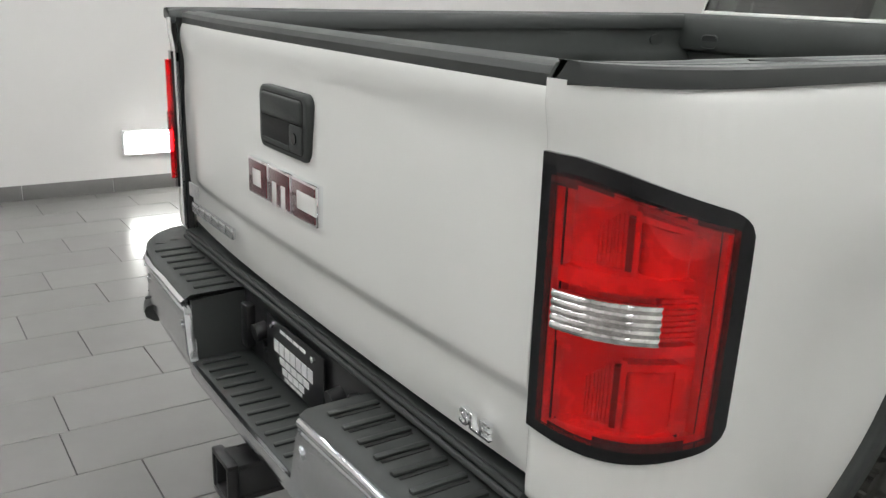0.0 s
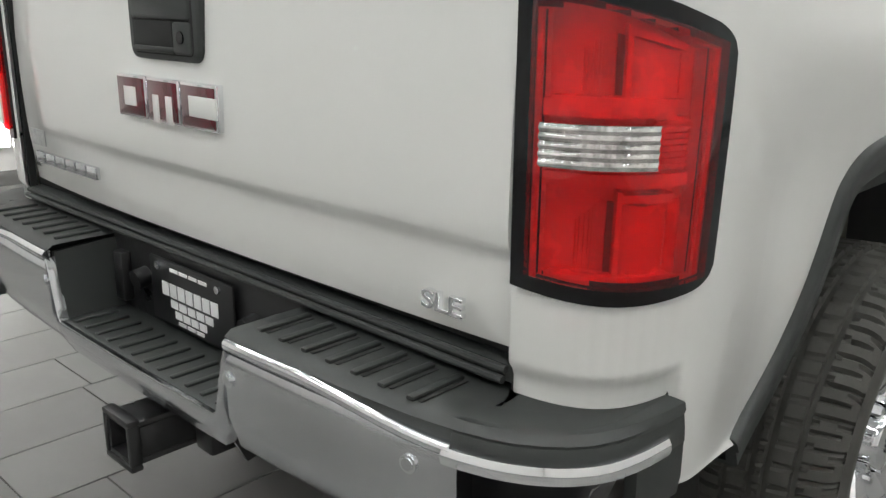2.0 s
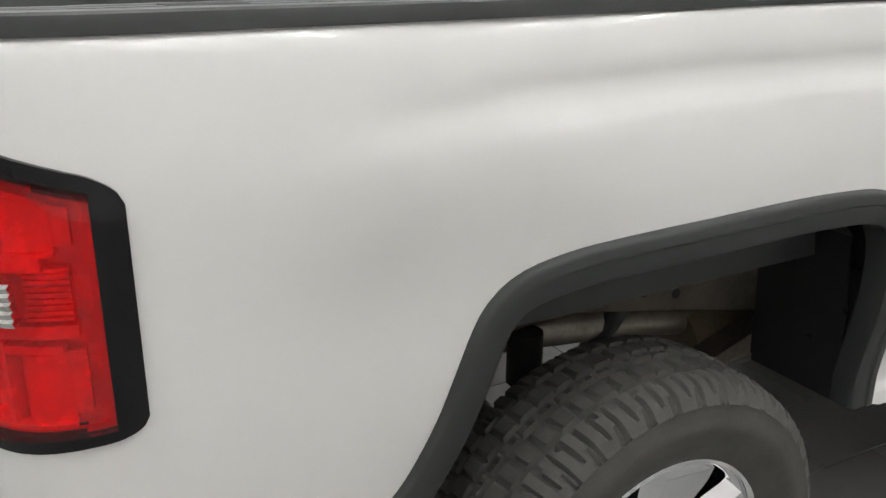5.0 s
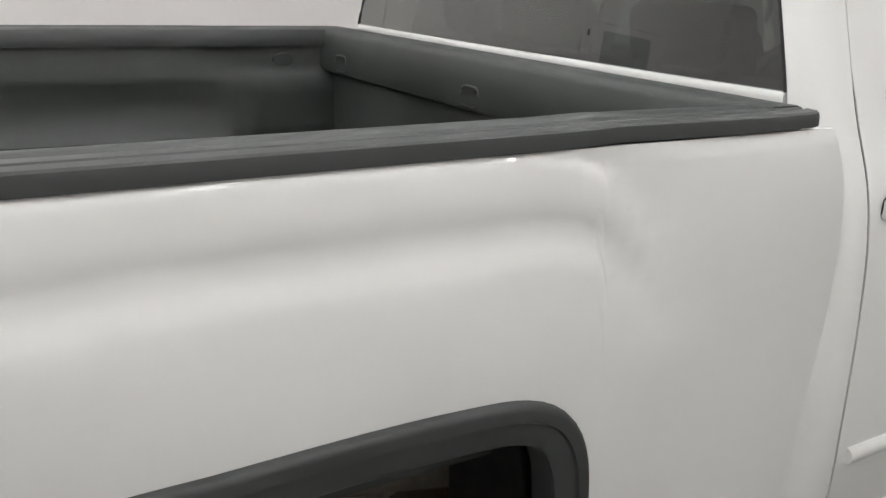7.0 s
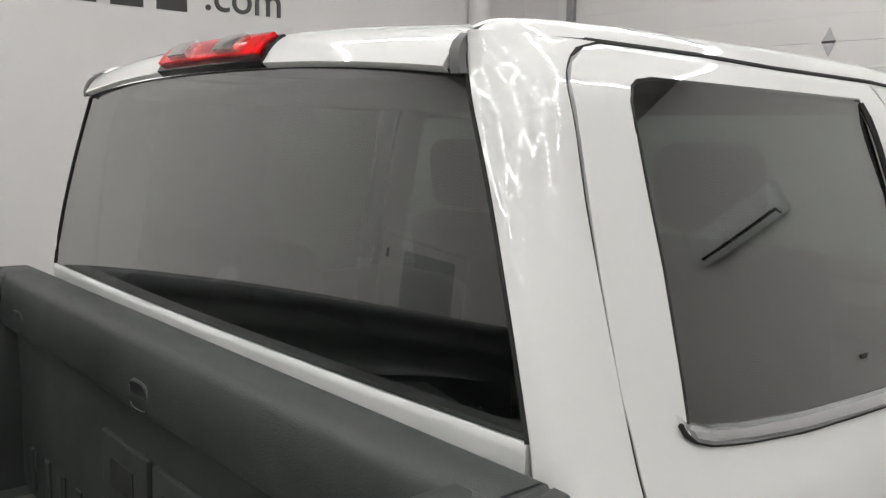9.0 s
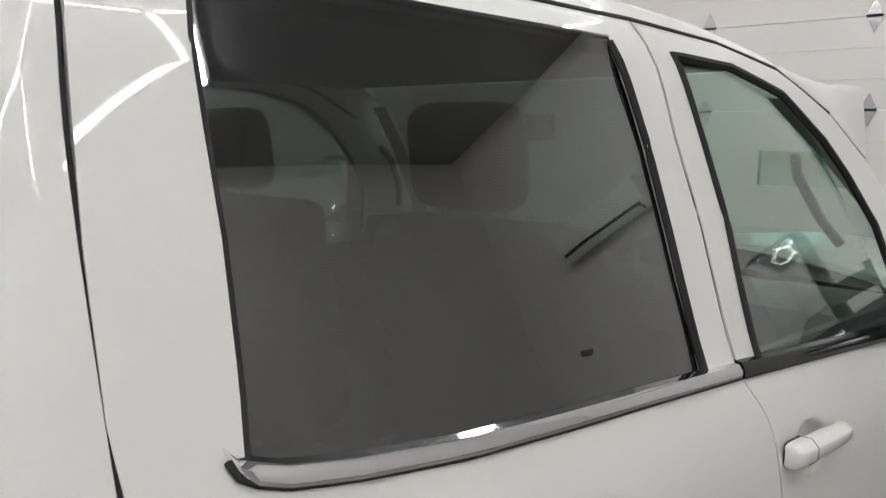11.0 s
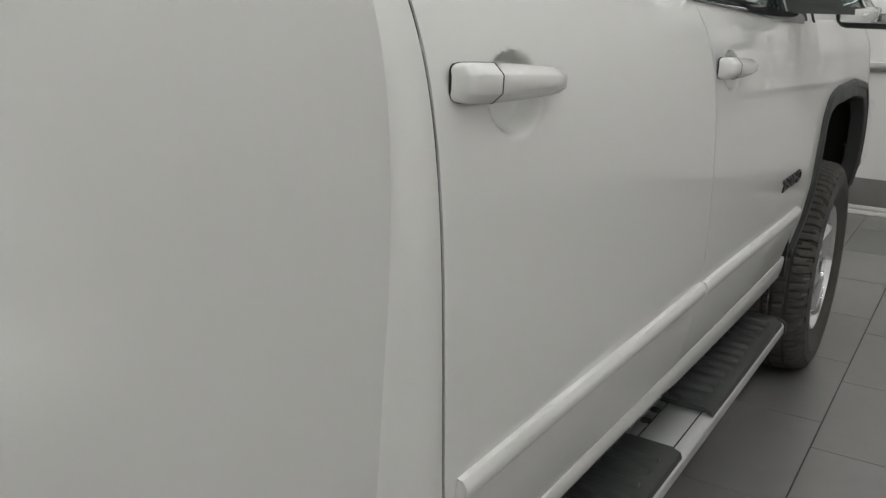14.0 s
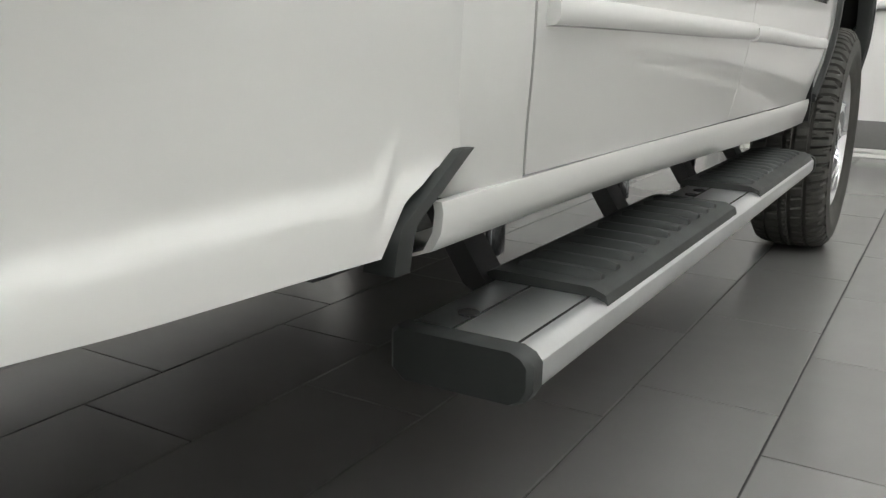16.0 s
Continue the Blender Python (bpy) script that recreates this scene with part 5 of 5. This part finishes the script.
    part("mirror_head", box_bm((s * 1.150 - .10, 3.0, 1.315), (s * 1.150 + .10, 3.11, 1.66), .03, segments=3), M_BLACK, d, "tall black tow mirror")
    part("mirror_glass", box_bm((s * 1.150 - .085, 2.993, 1.42), (s * 1.150 + .085, 3.002, 1.645), .006), mat("mirror silver", (.9, .92, .92), .01, metal=1.0) if s == 1 else bpy.data.materials["mirror silver"], d, "silvered mirror glass")
    part("mirror_glass", box_bm((s * 1.150 - .085, 2.993, 1.330), (s * 1.150 + .085, 3.002, 1.405), .006), bpy.data.materials["mirror silver"], d)


for s in (1, -1):
    door_rear(s)
    door_front(s)

# ---- front end: fenders, windscreen, bonnet ----
front_end = empty("front_body", "white front fenders and bonnet", "front body")
front_end.parent = truck
del front_end["category"]
ARCH_F = [(-.56, .60), (-.53, .66), (-.50, .78), (-.475, .92), (-.44, 1.02), (-.37, 1.08), (-.25, 1.105), (.1, 1.11), (.38, 1.08), (.45, 1.0), (.49, .85), (.52, .65)]
for s in (1, -1):
    cols = sorted(set([3.362] + [3.904 + p[0] for p in ARCH_F] + span(3.40, 4.75, 30)))
    low = [(3.362, .60)] + [(3.904 + y, z) for y, z in ARCH_F] + [(4.46, .60), (4.80, .60)]
    fx = lambda y, z: cab_x(3.4, min(z, 1.2)) + .012 * smooth(3.4, 3.8, y) - .10 * smooth(4.3, 4.8, y) ** 2 - .05 * smooth(1.2, 1.36, z)
    rows = side_sheet(cols, lambda y: lerp(y, low), lambda y: 1.33 - .03 * smooth(3.5, 4.7, y), 30, fx, s)
    part("front_fender", shell(rows, inset(rows, -s * .006)), M_WHITE, front_end, "white front fender", angle=45)
    wheel_flare(s, 3.904, ARCH_F, lambda y, z: fx(y + 3.904, z))
    # windscreen pillar
    secs = [[(s * (x + dx), y + dy, z) for dx, dy in ((-.05, .05), (-.06, .01), (-.02, -.01), (.0, .01))] for x, y, z in ((.70, 2.80, 1.83), (.77, 2.95, 1.70), (.84, 3.08, 1.56), (.90, 3.24, 1.38), (.91, 3.30, 1.32))]
    part("windscreen_pillar", loft(secs), M_WHITE, front_end)
rows = [[(x, 3.40 + .9 * t + .22 * (1 - (x / .9) ** 2) * (1 - t), 1.31 + .10 * (1 - (x / .95) ** 2) - .03 * t) for t in span(0, 1.4, 8)] for x in span(-.90, .90, 15)]
part("bonnet", shell(rows, [[(p[0], p[1], p[2] - .02) for p in r] for r in rows]), M_WHITE, front_end, "white bonnet", angle=45)
rows = [[(x * (.90 - .24 * t), 3.36 - .60 * t + .20 * (1 - x * x) * (1 - .6 * t), 1.33 + .56 * t) for t in span(0, 1, 9)] for x in span(-1, 1, 17)]
part("windscreen", shell(rows, [[(p[0], p[1] + .005, p[2]) for p in r] for r in rows]), M_GREEN, front_end, "clear green-tinted windscreen", angle=60)
part("front_bumper", box_bm((-.95, 4.70, .55), (.95, 4.90, .85), .05, segments=4), M_CHROME, front_end, "chrome front bumper")
part("grille_block", box_bm((-.80, 4.60, .60), (.80, 4.80, 1.28), .05), M_GLOSSBLACK, front_end)
# bright splash plate seen past the front wheel
part("chrome_tip", box_bm((.93, 4.40, .70), (1.0, 4.72, 1.0), .03), M_CHROME, front_end, "chrome bumper corner")

# ---- running boards ----
def running_board(s):
    rb = empty("running_board", "polished running board with black tread pads", "running board")
    rb.parent = truck
    del rb["category"]
    sec = [(.845, .390), (.845, .430), (.852, .436), (.996, .436), (1.010, .431), (1.017, .422), (1.017, .398), (1.011, .387), (.998, .380), (.86, .380)]
    part("board_rail", loft([[(s * x, y, z) for x, z in sec] for y in (1.165, 3.115)]), M_ALU, rb, "brushed bright metal board", angle=35)
    cap = [(.842, .388), (.842, .433), (.850, .440), (.999, .440), (1.013, .434), (1.021, .424), (1.021, .397), (1.014, .384), (1.0, .376), (.858, .375)]
    for y0, y1 in ((1.140, 1.168), (3.112, 3.135)):
        part("end_cap", loft([[(s * ((x - .93) * k + .93), y, (z - .407) * k + .407) for x, z in cap] for y, k in (((y0, .93), (y0 + .006, 1), (y1, 1)) if y0 < 2 else ((y0, 1), (y1 - .006, 1), (y1, .93)))]), M_BLACK, rb, "black plastic end cap", angle=40)
    # two black strips laid on the board paint its grooves as shade
    for x in (.905, .988):
        part("board_groove_shade", box_bm((s * x - .0015, 1.17, .4362), (s * x + .0015, 3.11, .4372)), M_GAP, rb, smooth=False)
    for y0, y1 in ((1.385, 2.115), (2.345, 3.09)):
        part("tread_pad", loft([[(s * x, y + (k * .04 if y < (y0 + y1) / 2 else -k * .015) * 0, z) for x, z in ((.835, .428), (.838, .446), (.85, .451), (.99, .449), (1.010, .441), (1.014, .428))] for y, k in ((y0, 1), (y0 + .01, 0), (y1 - .01, 0), (y1, 1))]), M_BLACK, rb, "black rubber tread pad", angle=45)
        n = int((y1 - y0) / .062)
        for k in range(n):
            y = y0 + .045 + k * (y1 - y0 - .06) / n
            part("tread_rib", loft([[(s * x, y + dy, z + dz) for dy, dz in ((-.012, -.003), (-.007, .006), (-.003, .009), (.003, .009), (.007, .006), (.012, -.003))] for x, z in ((.868, .449), (.88, .4525), (.97, .4515), (.988, .447))]), M_BLACK, rb, angle=40)
    for y in (1.235, 2.225, 2.29):
        part("board_bolt", tube_bm([(s * .893, y, .434), (s * .893, y, .4385)], .0135, 16), M_GAP, rb, "black bolt head")
    for y in (1.40, 1.95, 2.45, 2.95):
        part("board_bracket", loft([[(s * x, y + dy, z) for dy in (-.03, .03)] + [(s * (x - .03), y + dy, z - .012) for dy in (.03, -.03)] for x, z in ((.90, .405), (.84, .44), (.80, .50), (.76, .56))]), M_SATIN, rb, "black bracket")
        part("bracket_plate", box_bm((s * .815 - .006, y + .03, .45), (s * .815 + .006, y + .075, .53), .003), M_CHROME_DULL, rb)
    return rb


running_board(1)
running_board(-1)
# black flap between bed and cab
for s in (1, -1):
    secs = [[(s * (x + dx), y + dy, z) for dx, dy in ((-.03, -.013), (.003, -.012), (.004, .012), (-.03, .013))] for x, y, z in ((.950, 1.112, .652), (.952, 1.080, .636), (.955, 1.040, .616), (.957, 1.008, .602), (.958, .994, .594), (.958, .988, .580), (.955, .987, .552))]
    part("splash_flap", loft(secs), M_BLACK, truck, "black rubber flap between bed and cab", angle=40)
    part("cab_mount", box_bm((s * .75 - .10, 1.0, .515), (s * .75 + .10, 1.10, .575), .02), M_SATIN, chassis)

# ---- inside the cab ----
inside = empty("cab_interior", "dark grey cloth cab interior", "interior")
inside.parent = truck
del inside["category"]
M_CLOTH = mat("dark grey cloth", (.05, .048, .046), .9, noise_scale=12, noise_amt=.25, bump_scale=700, bump=.3)
M_DASH = mat("dark dash plastic", (.03, .03, .032), .55, noise_scale=5, noise_amt=.1)


def cushion(name, lo, hi, tilt, label=""):
    bm = box_bm(lo, hi, .045, segments=4)
    c = (Vector(lo) + Vector(hi)) / 2
    bmesh.ops.rotate(bm, verts=bm.verts, cent=c, matrix=Matrix.Rotation(radians(tilt), 3, "X"))
    part(name, bm, M_CLOTH, inside, label, angle=50)


part("cab_floor", box_bm((-.88, 1.10, .62), (.88, 3.40, .70)), M_DASH, inside)
cushion("rear_seat_back", (-.72, 1.20, .95), (.72, 1.36, 1.46), 12, "rear bench backrest")
cushion("rear_seat_cushion", (-.72, 1.32, .86), (.72, 1.85, 1.02), -3)
for x in (-.42, 0, .42):
    cushion("headrest", (x - .12, 1.19, 1.47), (x + .12, 1.28, 1.60), 8, "rear headrest")
for x in (-.40, .40):
    cushion("front_seat_back", (x - .25, 2.10, 1.0), (x + .25, 2.25, 1.58), 10, "front seat backrest")
    cushion("front_seat_cushion", (x - .25, 2.22, .92), (x + .25, 2.72, 1.08), -4)
    cushion("headrest", (x - .13, 2.04, 1.60), (x + .13, 2.14, 1.80), 8, "front headrest")
    for dx in (-.05, .05):
        part("headrest_post", tube_bm([(x + dx, 2.09, 1.54), (x + dx, 2.085, 1.64)], .007, 8), M_CHROME_DULL, inside)
part("dashboard", loft([[(x, y, z) for y, z in ((2.88, 1.0), (2.86, 1.25), (2.93, 1.34), (3.10, 1.36), (3.40, 1.33), (3.40, 1.0))] for x in span(-.84, .84, 7)]), M_DASH, inside, "dark dashboard", angle=40)
bm = tube_bm([(-.40 + .185 * math.cos(a), 2.72 + .07 * math.sin(a), 1.27 + .17 * math.sin(a)) for a in [2 * math.pi * k / 32 for k in range(33)]], .017, 10)
part("steering_wheel", bm, M_DASH, inside, "black steering wheel")
part("wheel_hub", box_bm((-.48, 2.73, 1.20), (-.32, 2.79, 1.34), .03, segments=3), M_DASH, inside)
part("centre_screen", box_bm((-.11, 2.845, 1.17), (.13, 2.862, 1.30), .006), M_GLOSSBLACK, inside)
part("rear_view_mirror", box_bm((-.12, 2.70, 1.73), (.12, 2.73, 1.80), .012), M_DASH, inside)
for s in (1, -1):
    rows = [[(s * (spline(z, CAB_X) - .06), y, z) for z in span(.75, 1.37, 6)] for y in (1.25, 2.1, 3.1)]
    part("door_card", shell(rows, inset(rows, -s * .02)), M_DASH, inside)
    part("grab_handle", tube_bm([(s * .70, 2.84, 1.70), (s * .69, 2.88, 1.66), (s * .72, 2.95, 1.56), (s * .76, 2.98, 1.50)], .012, 8), M_DASH, inside)

# ---- room details ----
M_STRIPE = mat("white floor trim", (.72, .70, .68), .4)
base_w = empty("baseboard", "dark grey tile baseboard along the white wall", "baseboard", kind="structure")
n = 22
for k in range(n):
    y0 = YS + (YN - YS) * k / n
    part("base_tile", box_bm((XW, y0 + .002, 0), (XW + .012, y0 + (YN - YS) / n - .002, .105), .002), M_BASE, base_w)
for k in range(17):
    x0 = XW + .02 + (XE - XW - .03) * k / 17
    part("base_tile", box_bm((x0 + .002, YN - .012, .06), (x0 + (XE - XW) / 17 - .004, YN, .25), .002), M_BASE, base_w)
part("floor_trim", box_bm((-.15, YN - .03, 0), (XE, YN, .022), .003), M_STRIPE, base_w, "white floor trim strip")
part("floor_trim", box_bm((-.15, YN - .018, .036), (XE, YN, .058), .003), M_STRIPE, base_w)
# low ledge rail on the wall beside the overhead door
tagged(mesh_ob("wall_rail", box_bm((.10, YN - .05, .985), (XE, YN, 1.035), .006), mat("grey aluminium", (.45, .45, .45), .35, metal=.7)), "grey metal rail along the white wall", "wall rail")
# overhead sectional door in the north wall
M_DOOR = mat("white steel door", (.66, .64, .625), .5, noise_scale=2, noise_amt=.02)
sd = empty("sectional_door", "white ribbed steel overhead door, closed", "garage door")
X0, X1 = -4.20, -.22
WX0, WX1, WZ0, WZ1 = -1.27, -.62, 1.43, 1.67
for k in range(7):
    z0, z1 = max(0, -.45 + .6 * k + .002), -.45 + .6 * (k + 1) - .002
    pieces = [((X0, z0), (X1, z1))]
    if z0 < WZ0 < z1:
        pieces = [((X0, z0), (X1, WZ0)), ((X0, WZ1), (X1, z1)), ((X0, WZ0), (WX0, WZ1)), ((WX1, WZ0), (X1, WZ1))]
    bm = bmesh.new()
    for (a, c), (b, d) in pieces:
        box_bm((a, YN - .075, c), (b, YN - .035, d), 0, bm)
    part("door_panel", bm, M_DOOR, sd, smooth=False)
    for j in (1, 2):
        zr = z0 + j * .2
        if not WZ0 - .03 < zr < WZ1 + .03:
            part("panel_rib", box_bm((X0 + .02, YN - .079, zr - .004), (X1 - .02, YN - .074, zr + .004), .002), M_DOOR, sd)
bm = bmesh.new()
for lo, hi in (((WX0 - .03, WZ0 - .03), (WX1 + .03, WZ0)), ((WX0 - .03, WZ1), (WX1 + .03, WZ1 + .03)), ((WX0 - .03, WZ0), (WX0, WZ1)), ((WX1, WZ0), (WX1 + .03, WZ1))):
    box_bm((lo[0], YN - .085, lo[1]), (hi[0], YN - .03, hi[1]), .003, bm)
part("lite_frame", bm, M_DOOR, sd, "white frame of the small door window")
part("lite_pane", box_bm((WX0, YN - .06, WZ0), (WX1, YN - .055, WZ1)), M_GREEN, sd, "clear pane looking outdoors", smooth=False)
# daylight and trees far outside
bd = bpy.data.materials.new("outdoor backdrop")
bd.use_nodes = True
nt = bd.node_tree
nt.nodes.clear()
o_, em, ramp, sep, nz_, ad = (nt.nodes.new(k) for k in ("ShaderNodeOutputMaterial", "ShaderNodeEmission", "ShaderNodeValToRGB", "ShaderNodeSeparateXYZ", "ShaderNodeTexNoise", "ShaderNodeMath"))
pos = nt.nodes.new("ShaderNodeNewGeometry").outputs["Position"]
nt.links.new(pos, sep.inputs[0])
nt.links.new(pos, nz_.inputs["Vector"])
nz_.inputs["Scale"].default_value = .8
nz_.inputs["Detail"].default_value = 8
ad.operation = "MULTIPLY_ADD"
ad.inputs[1].default_value = 2.2
nt.links.new(nz_.outputs["Fac"], ad.inputs[0])
nt.links.new(sep.outputs["Z"], ad.inputs[2])
mr = nt.nodes.new("ShaderNodeMapRange")
mr.inputs["From Min"].default_value, mr.inputs["From Max"].default_value = 0.0, 9.0
nt.links.new(ad.outputs[0], mr.inputs["Value"])
nt.links.new(mr.outputs[0], ramp.inputs[0])
el = ramp.color_ramp.elements
el[0].position, el[0].color = 0.0, (.30, .30, .28, 1)
el[1].position, el[1].color = 1.0, (.62, .85, 1.0, 1)
for p_, c_ in ((.20, (.32, .33, .30, 1)), (.24, (.10, .19, .07, 1)), (.33, (.12, .24, .08, 1)), (.37, (.70, .90, 1.0, 1))):
    e_ = el.new(p_)
    e_.color = c_
em.inputs["Strength"].default_value = 1.6
nt.links.new(ramp.outputs[0], em.inputs[0])
nt.links.new(em.outputs[0], o_.inputs[0])
tagged(mesh_ob("backdrop", box_bm((-40, 30, -3), (20, 30.1, 16)), bd, smooth=False), "bright sky over a line of green trees", "backdrop", kind="structure")
for z in (2.00, 2.60):
    for x in (-2.92, -1.70, -.55):
        hb = loft([[(x + .055 * a, y, z - .05 + .11 * b) for a, b in ((-1, 0), (0, -1), (1, 0), (0, 1))] for y in (YN - .082, YN - .076)])
        part("hinge", hb, M_CHROME_DULL, sd, "diamond steel hinge plate")
        part("hinge_pin", tube_bm([(x - .05, YN - .088, z - .05), (x + .05, YN - .088, z - .05)], .009, 8), M_SATIN, sd)
for x in (X0 - .06, X1 + .06):
    part("door_track", box_bm((x - .045, YN - .10, 0), (x + .045, YN - .02, 3.7), .004), mat("galvanised track", (.38, .39, .39), .4, metal=.8, noise_scale=6, noise_amt=.15) if x < -1 else bpy.data.materials["galvanised track"], sd, "grey steel door track")
    part("door_jamb", box_bm((x + (.06 if x > -1 else -.20), YN - .05, 0), (x + (.20 if x > -1 else -.06), YN - .005, 3.7), .004), M_DOOR, sd)
    part("roller", tube_bm([(x - .16, YN - .09, 1.82), (x, YN - .09, 1.82)], .012, 8), M_CHROME_DULL, sd)
# split air conditioner high on the wall
ac = empty("air_conditioner", "white wall air conditioner with a dark outlet slot", "air conditioner", (3.80, YN, 2.96))
part("housing", loft([[(x, y, z) for y, z in ((0, .02), (-.12, .0), (-.185, .05), (-.205, .12), (-.20, .27), (-.17, .30), (0, .30))] for x in (-.52, .52)]), M_LAMPBODY, ac, "white plastic housing", angle=40)
part("outlet_slot", loft([[(x, y, z) for y, z in ((-.122, -.003), (-.19, .046), (-.195, .066), (-.186, .068), (-.115, .014))] for x in (-.47, .47)]), M_GAP, ac, "dark air outlet slot")
part("louvre", loft([[(x, y, z) for y, z in ((-.135, -.012), (-.20, .028), (-.201, .033), (-.133, -.006))] for x in (-.46, .46)]), M_LAMPBODY, ac)
# white service pipe in the room corner
tagged(mesh_ob("column", tube_bm([(XW + .12, 6.25, 0), (XW + .12, 6.25, ZC)], .11, 24), M_WALL), "round white painted column at the wall", "column")
# wall sign: the readable ending of a web address
M_SIGN = mat("dark sign letters", (.05, .048, .046), .5)
sign = empty("wall_sign", "large dark letters on the white wall", "wall sign")
text_part("sign_letters", ".com", .35, .004, M_SIGN, sign, pose(XW + .006, 3.80, 2.84, 90, 0, 90), "dark letters .com")
for k in range(7):
    y = 3.20 - k * .34
    part("sign_bar", box_bm((XW, y - .12, 2.70), (XW + .008, y + .12, 3.22), .002), M_SIGN, sign)
# closed inner door with a dark glazed panel
dr = empty("door_1", "white painted door with a dark glazed panel, closed", "door", (XW, -4.49, 0), kind="structure")
part("door_frame", box_bm((0, -.78, 0), (.045, -.70, 2.14), .004), M_DOOR, dr)
part("door_frame", box_bm((0, .70, 0), (.045, .78, 2.14), .004), M_DOOR, dr)
part("door_frame", box_bm((0, -.70, 2.06), (.045, .70, 2.14), .004), M_DOOR, dr)
part("door_leaf", box_bm((0, -.695, .01), (.03, .695, 2.055), .003), M_DOOR, dr)
part("glazed_panel", box_bm((.028, -.47, .95), (.036, .42, 1.93), .002), mat("grey glazing", (.42, .43, .42), .2, noise_scale=2, noise_amt=.1), dr, "dark glazed panel")
part("door_hinge", tube_bm([(.05, .70, 1.78), (.05, .70, 1.90)], .016, 8), M_SATIN, dr)
# low wall lamp
wl = empty("wall_lamp", "glowing white box lamp low on the wall", "wall lamp", (XW, .05, .36))
part("lamp_box", box_bm((.0, -.33, -.09), (.045, .33, .09), .006), M_LAMPBODY, wl)
part("diffuser", box_bm((.045, -.315, -.075), (.06, .315, .075), .004), M_GLOW, wl, "glowing white diffuser")

# ---- floor tiles ----
TX, TY, X_REF = .311, .62, 1.131
PHASE = {0: .49, 1: .07, 2: .28, 3: .40, 4: .19, 8: .11}
M_TILE = M_FLOOR
shared = {}


def tile_mesh(w, h):
    key = (round(w, 3), round(h, 3))
    if key not in shared:
        bm = box_bm((-w / 2, -h / 2, -.008), (w / 2, h / 2, 0), .0012, segments=1)
        me = bpy.data.meshes.new("tile")
        bm.to_mesh(me)
        bm.free()
        me.materials.append(M_TILE)
        shared[key] = me
    return shared[key]


near, far_bm = 0, bmesh.new()
ncol = int((XE - XW) / TX) + 2
k_ref = 8
for kc in range(-14, 24):
    x0 = X_REF + (kc - k_ref) * TX
    if x0 + TX < XW or x0 > XE:
        continue
    ph = PHASE.get(kc, (.11 + .2067 * (kc % 3)) % TY)
    y = YS - TY + ((ph - (YS - TY)) % TY)
    while y < YN:
        a, b = max(x0, XW), min(x0 + TX, XE)
        c, d = max(y, YS), min(y + TY, YN)
        if b - a > .01 and d - c > .01:
            cx, cy = (a + b) / 2, (c + d) / 2
            hug = (-2.8 < cx < 2.2 and -2.2 < cy < 5.2)
            if hug and near < 300:
                ob = new("tile", tile_mesh(b - a - .0042, d - c - .0042))
                ob.location = (cx, cy, .0)
                ob.parent = floor
                near += 1
            else:
                box_bm((a + .0021, c + .0021, -.008), (b - .0021, d - .0021, 0), 0, far_bm)
        y += TY
rest = part("tile_rest", far_bm, M_TILE, floor, smooth=False)
tagged(rest, kind="stuff")
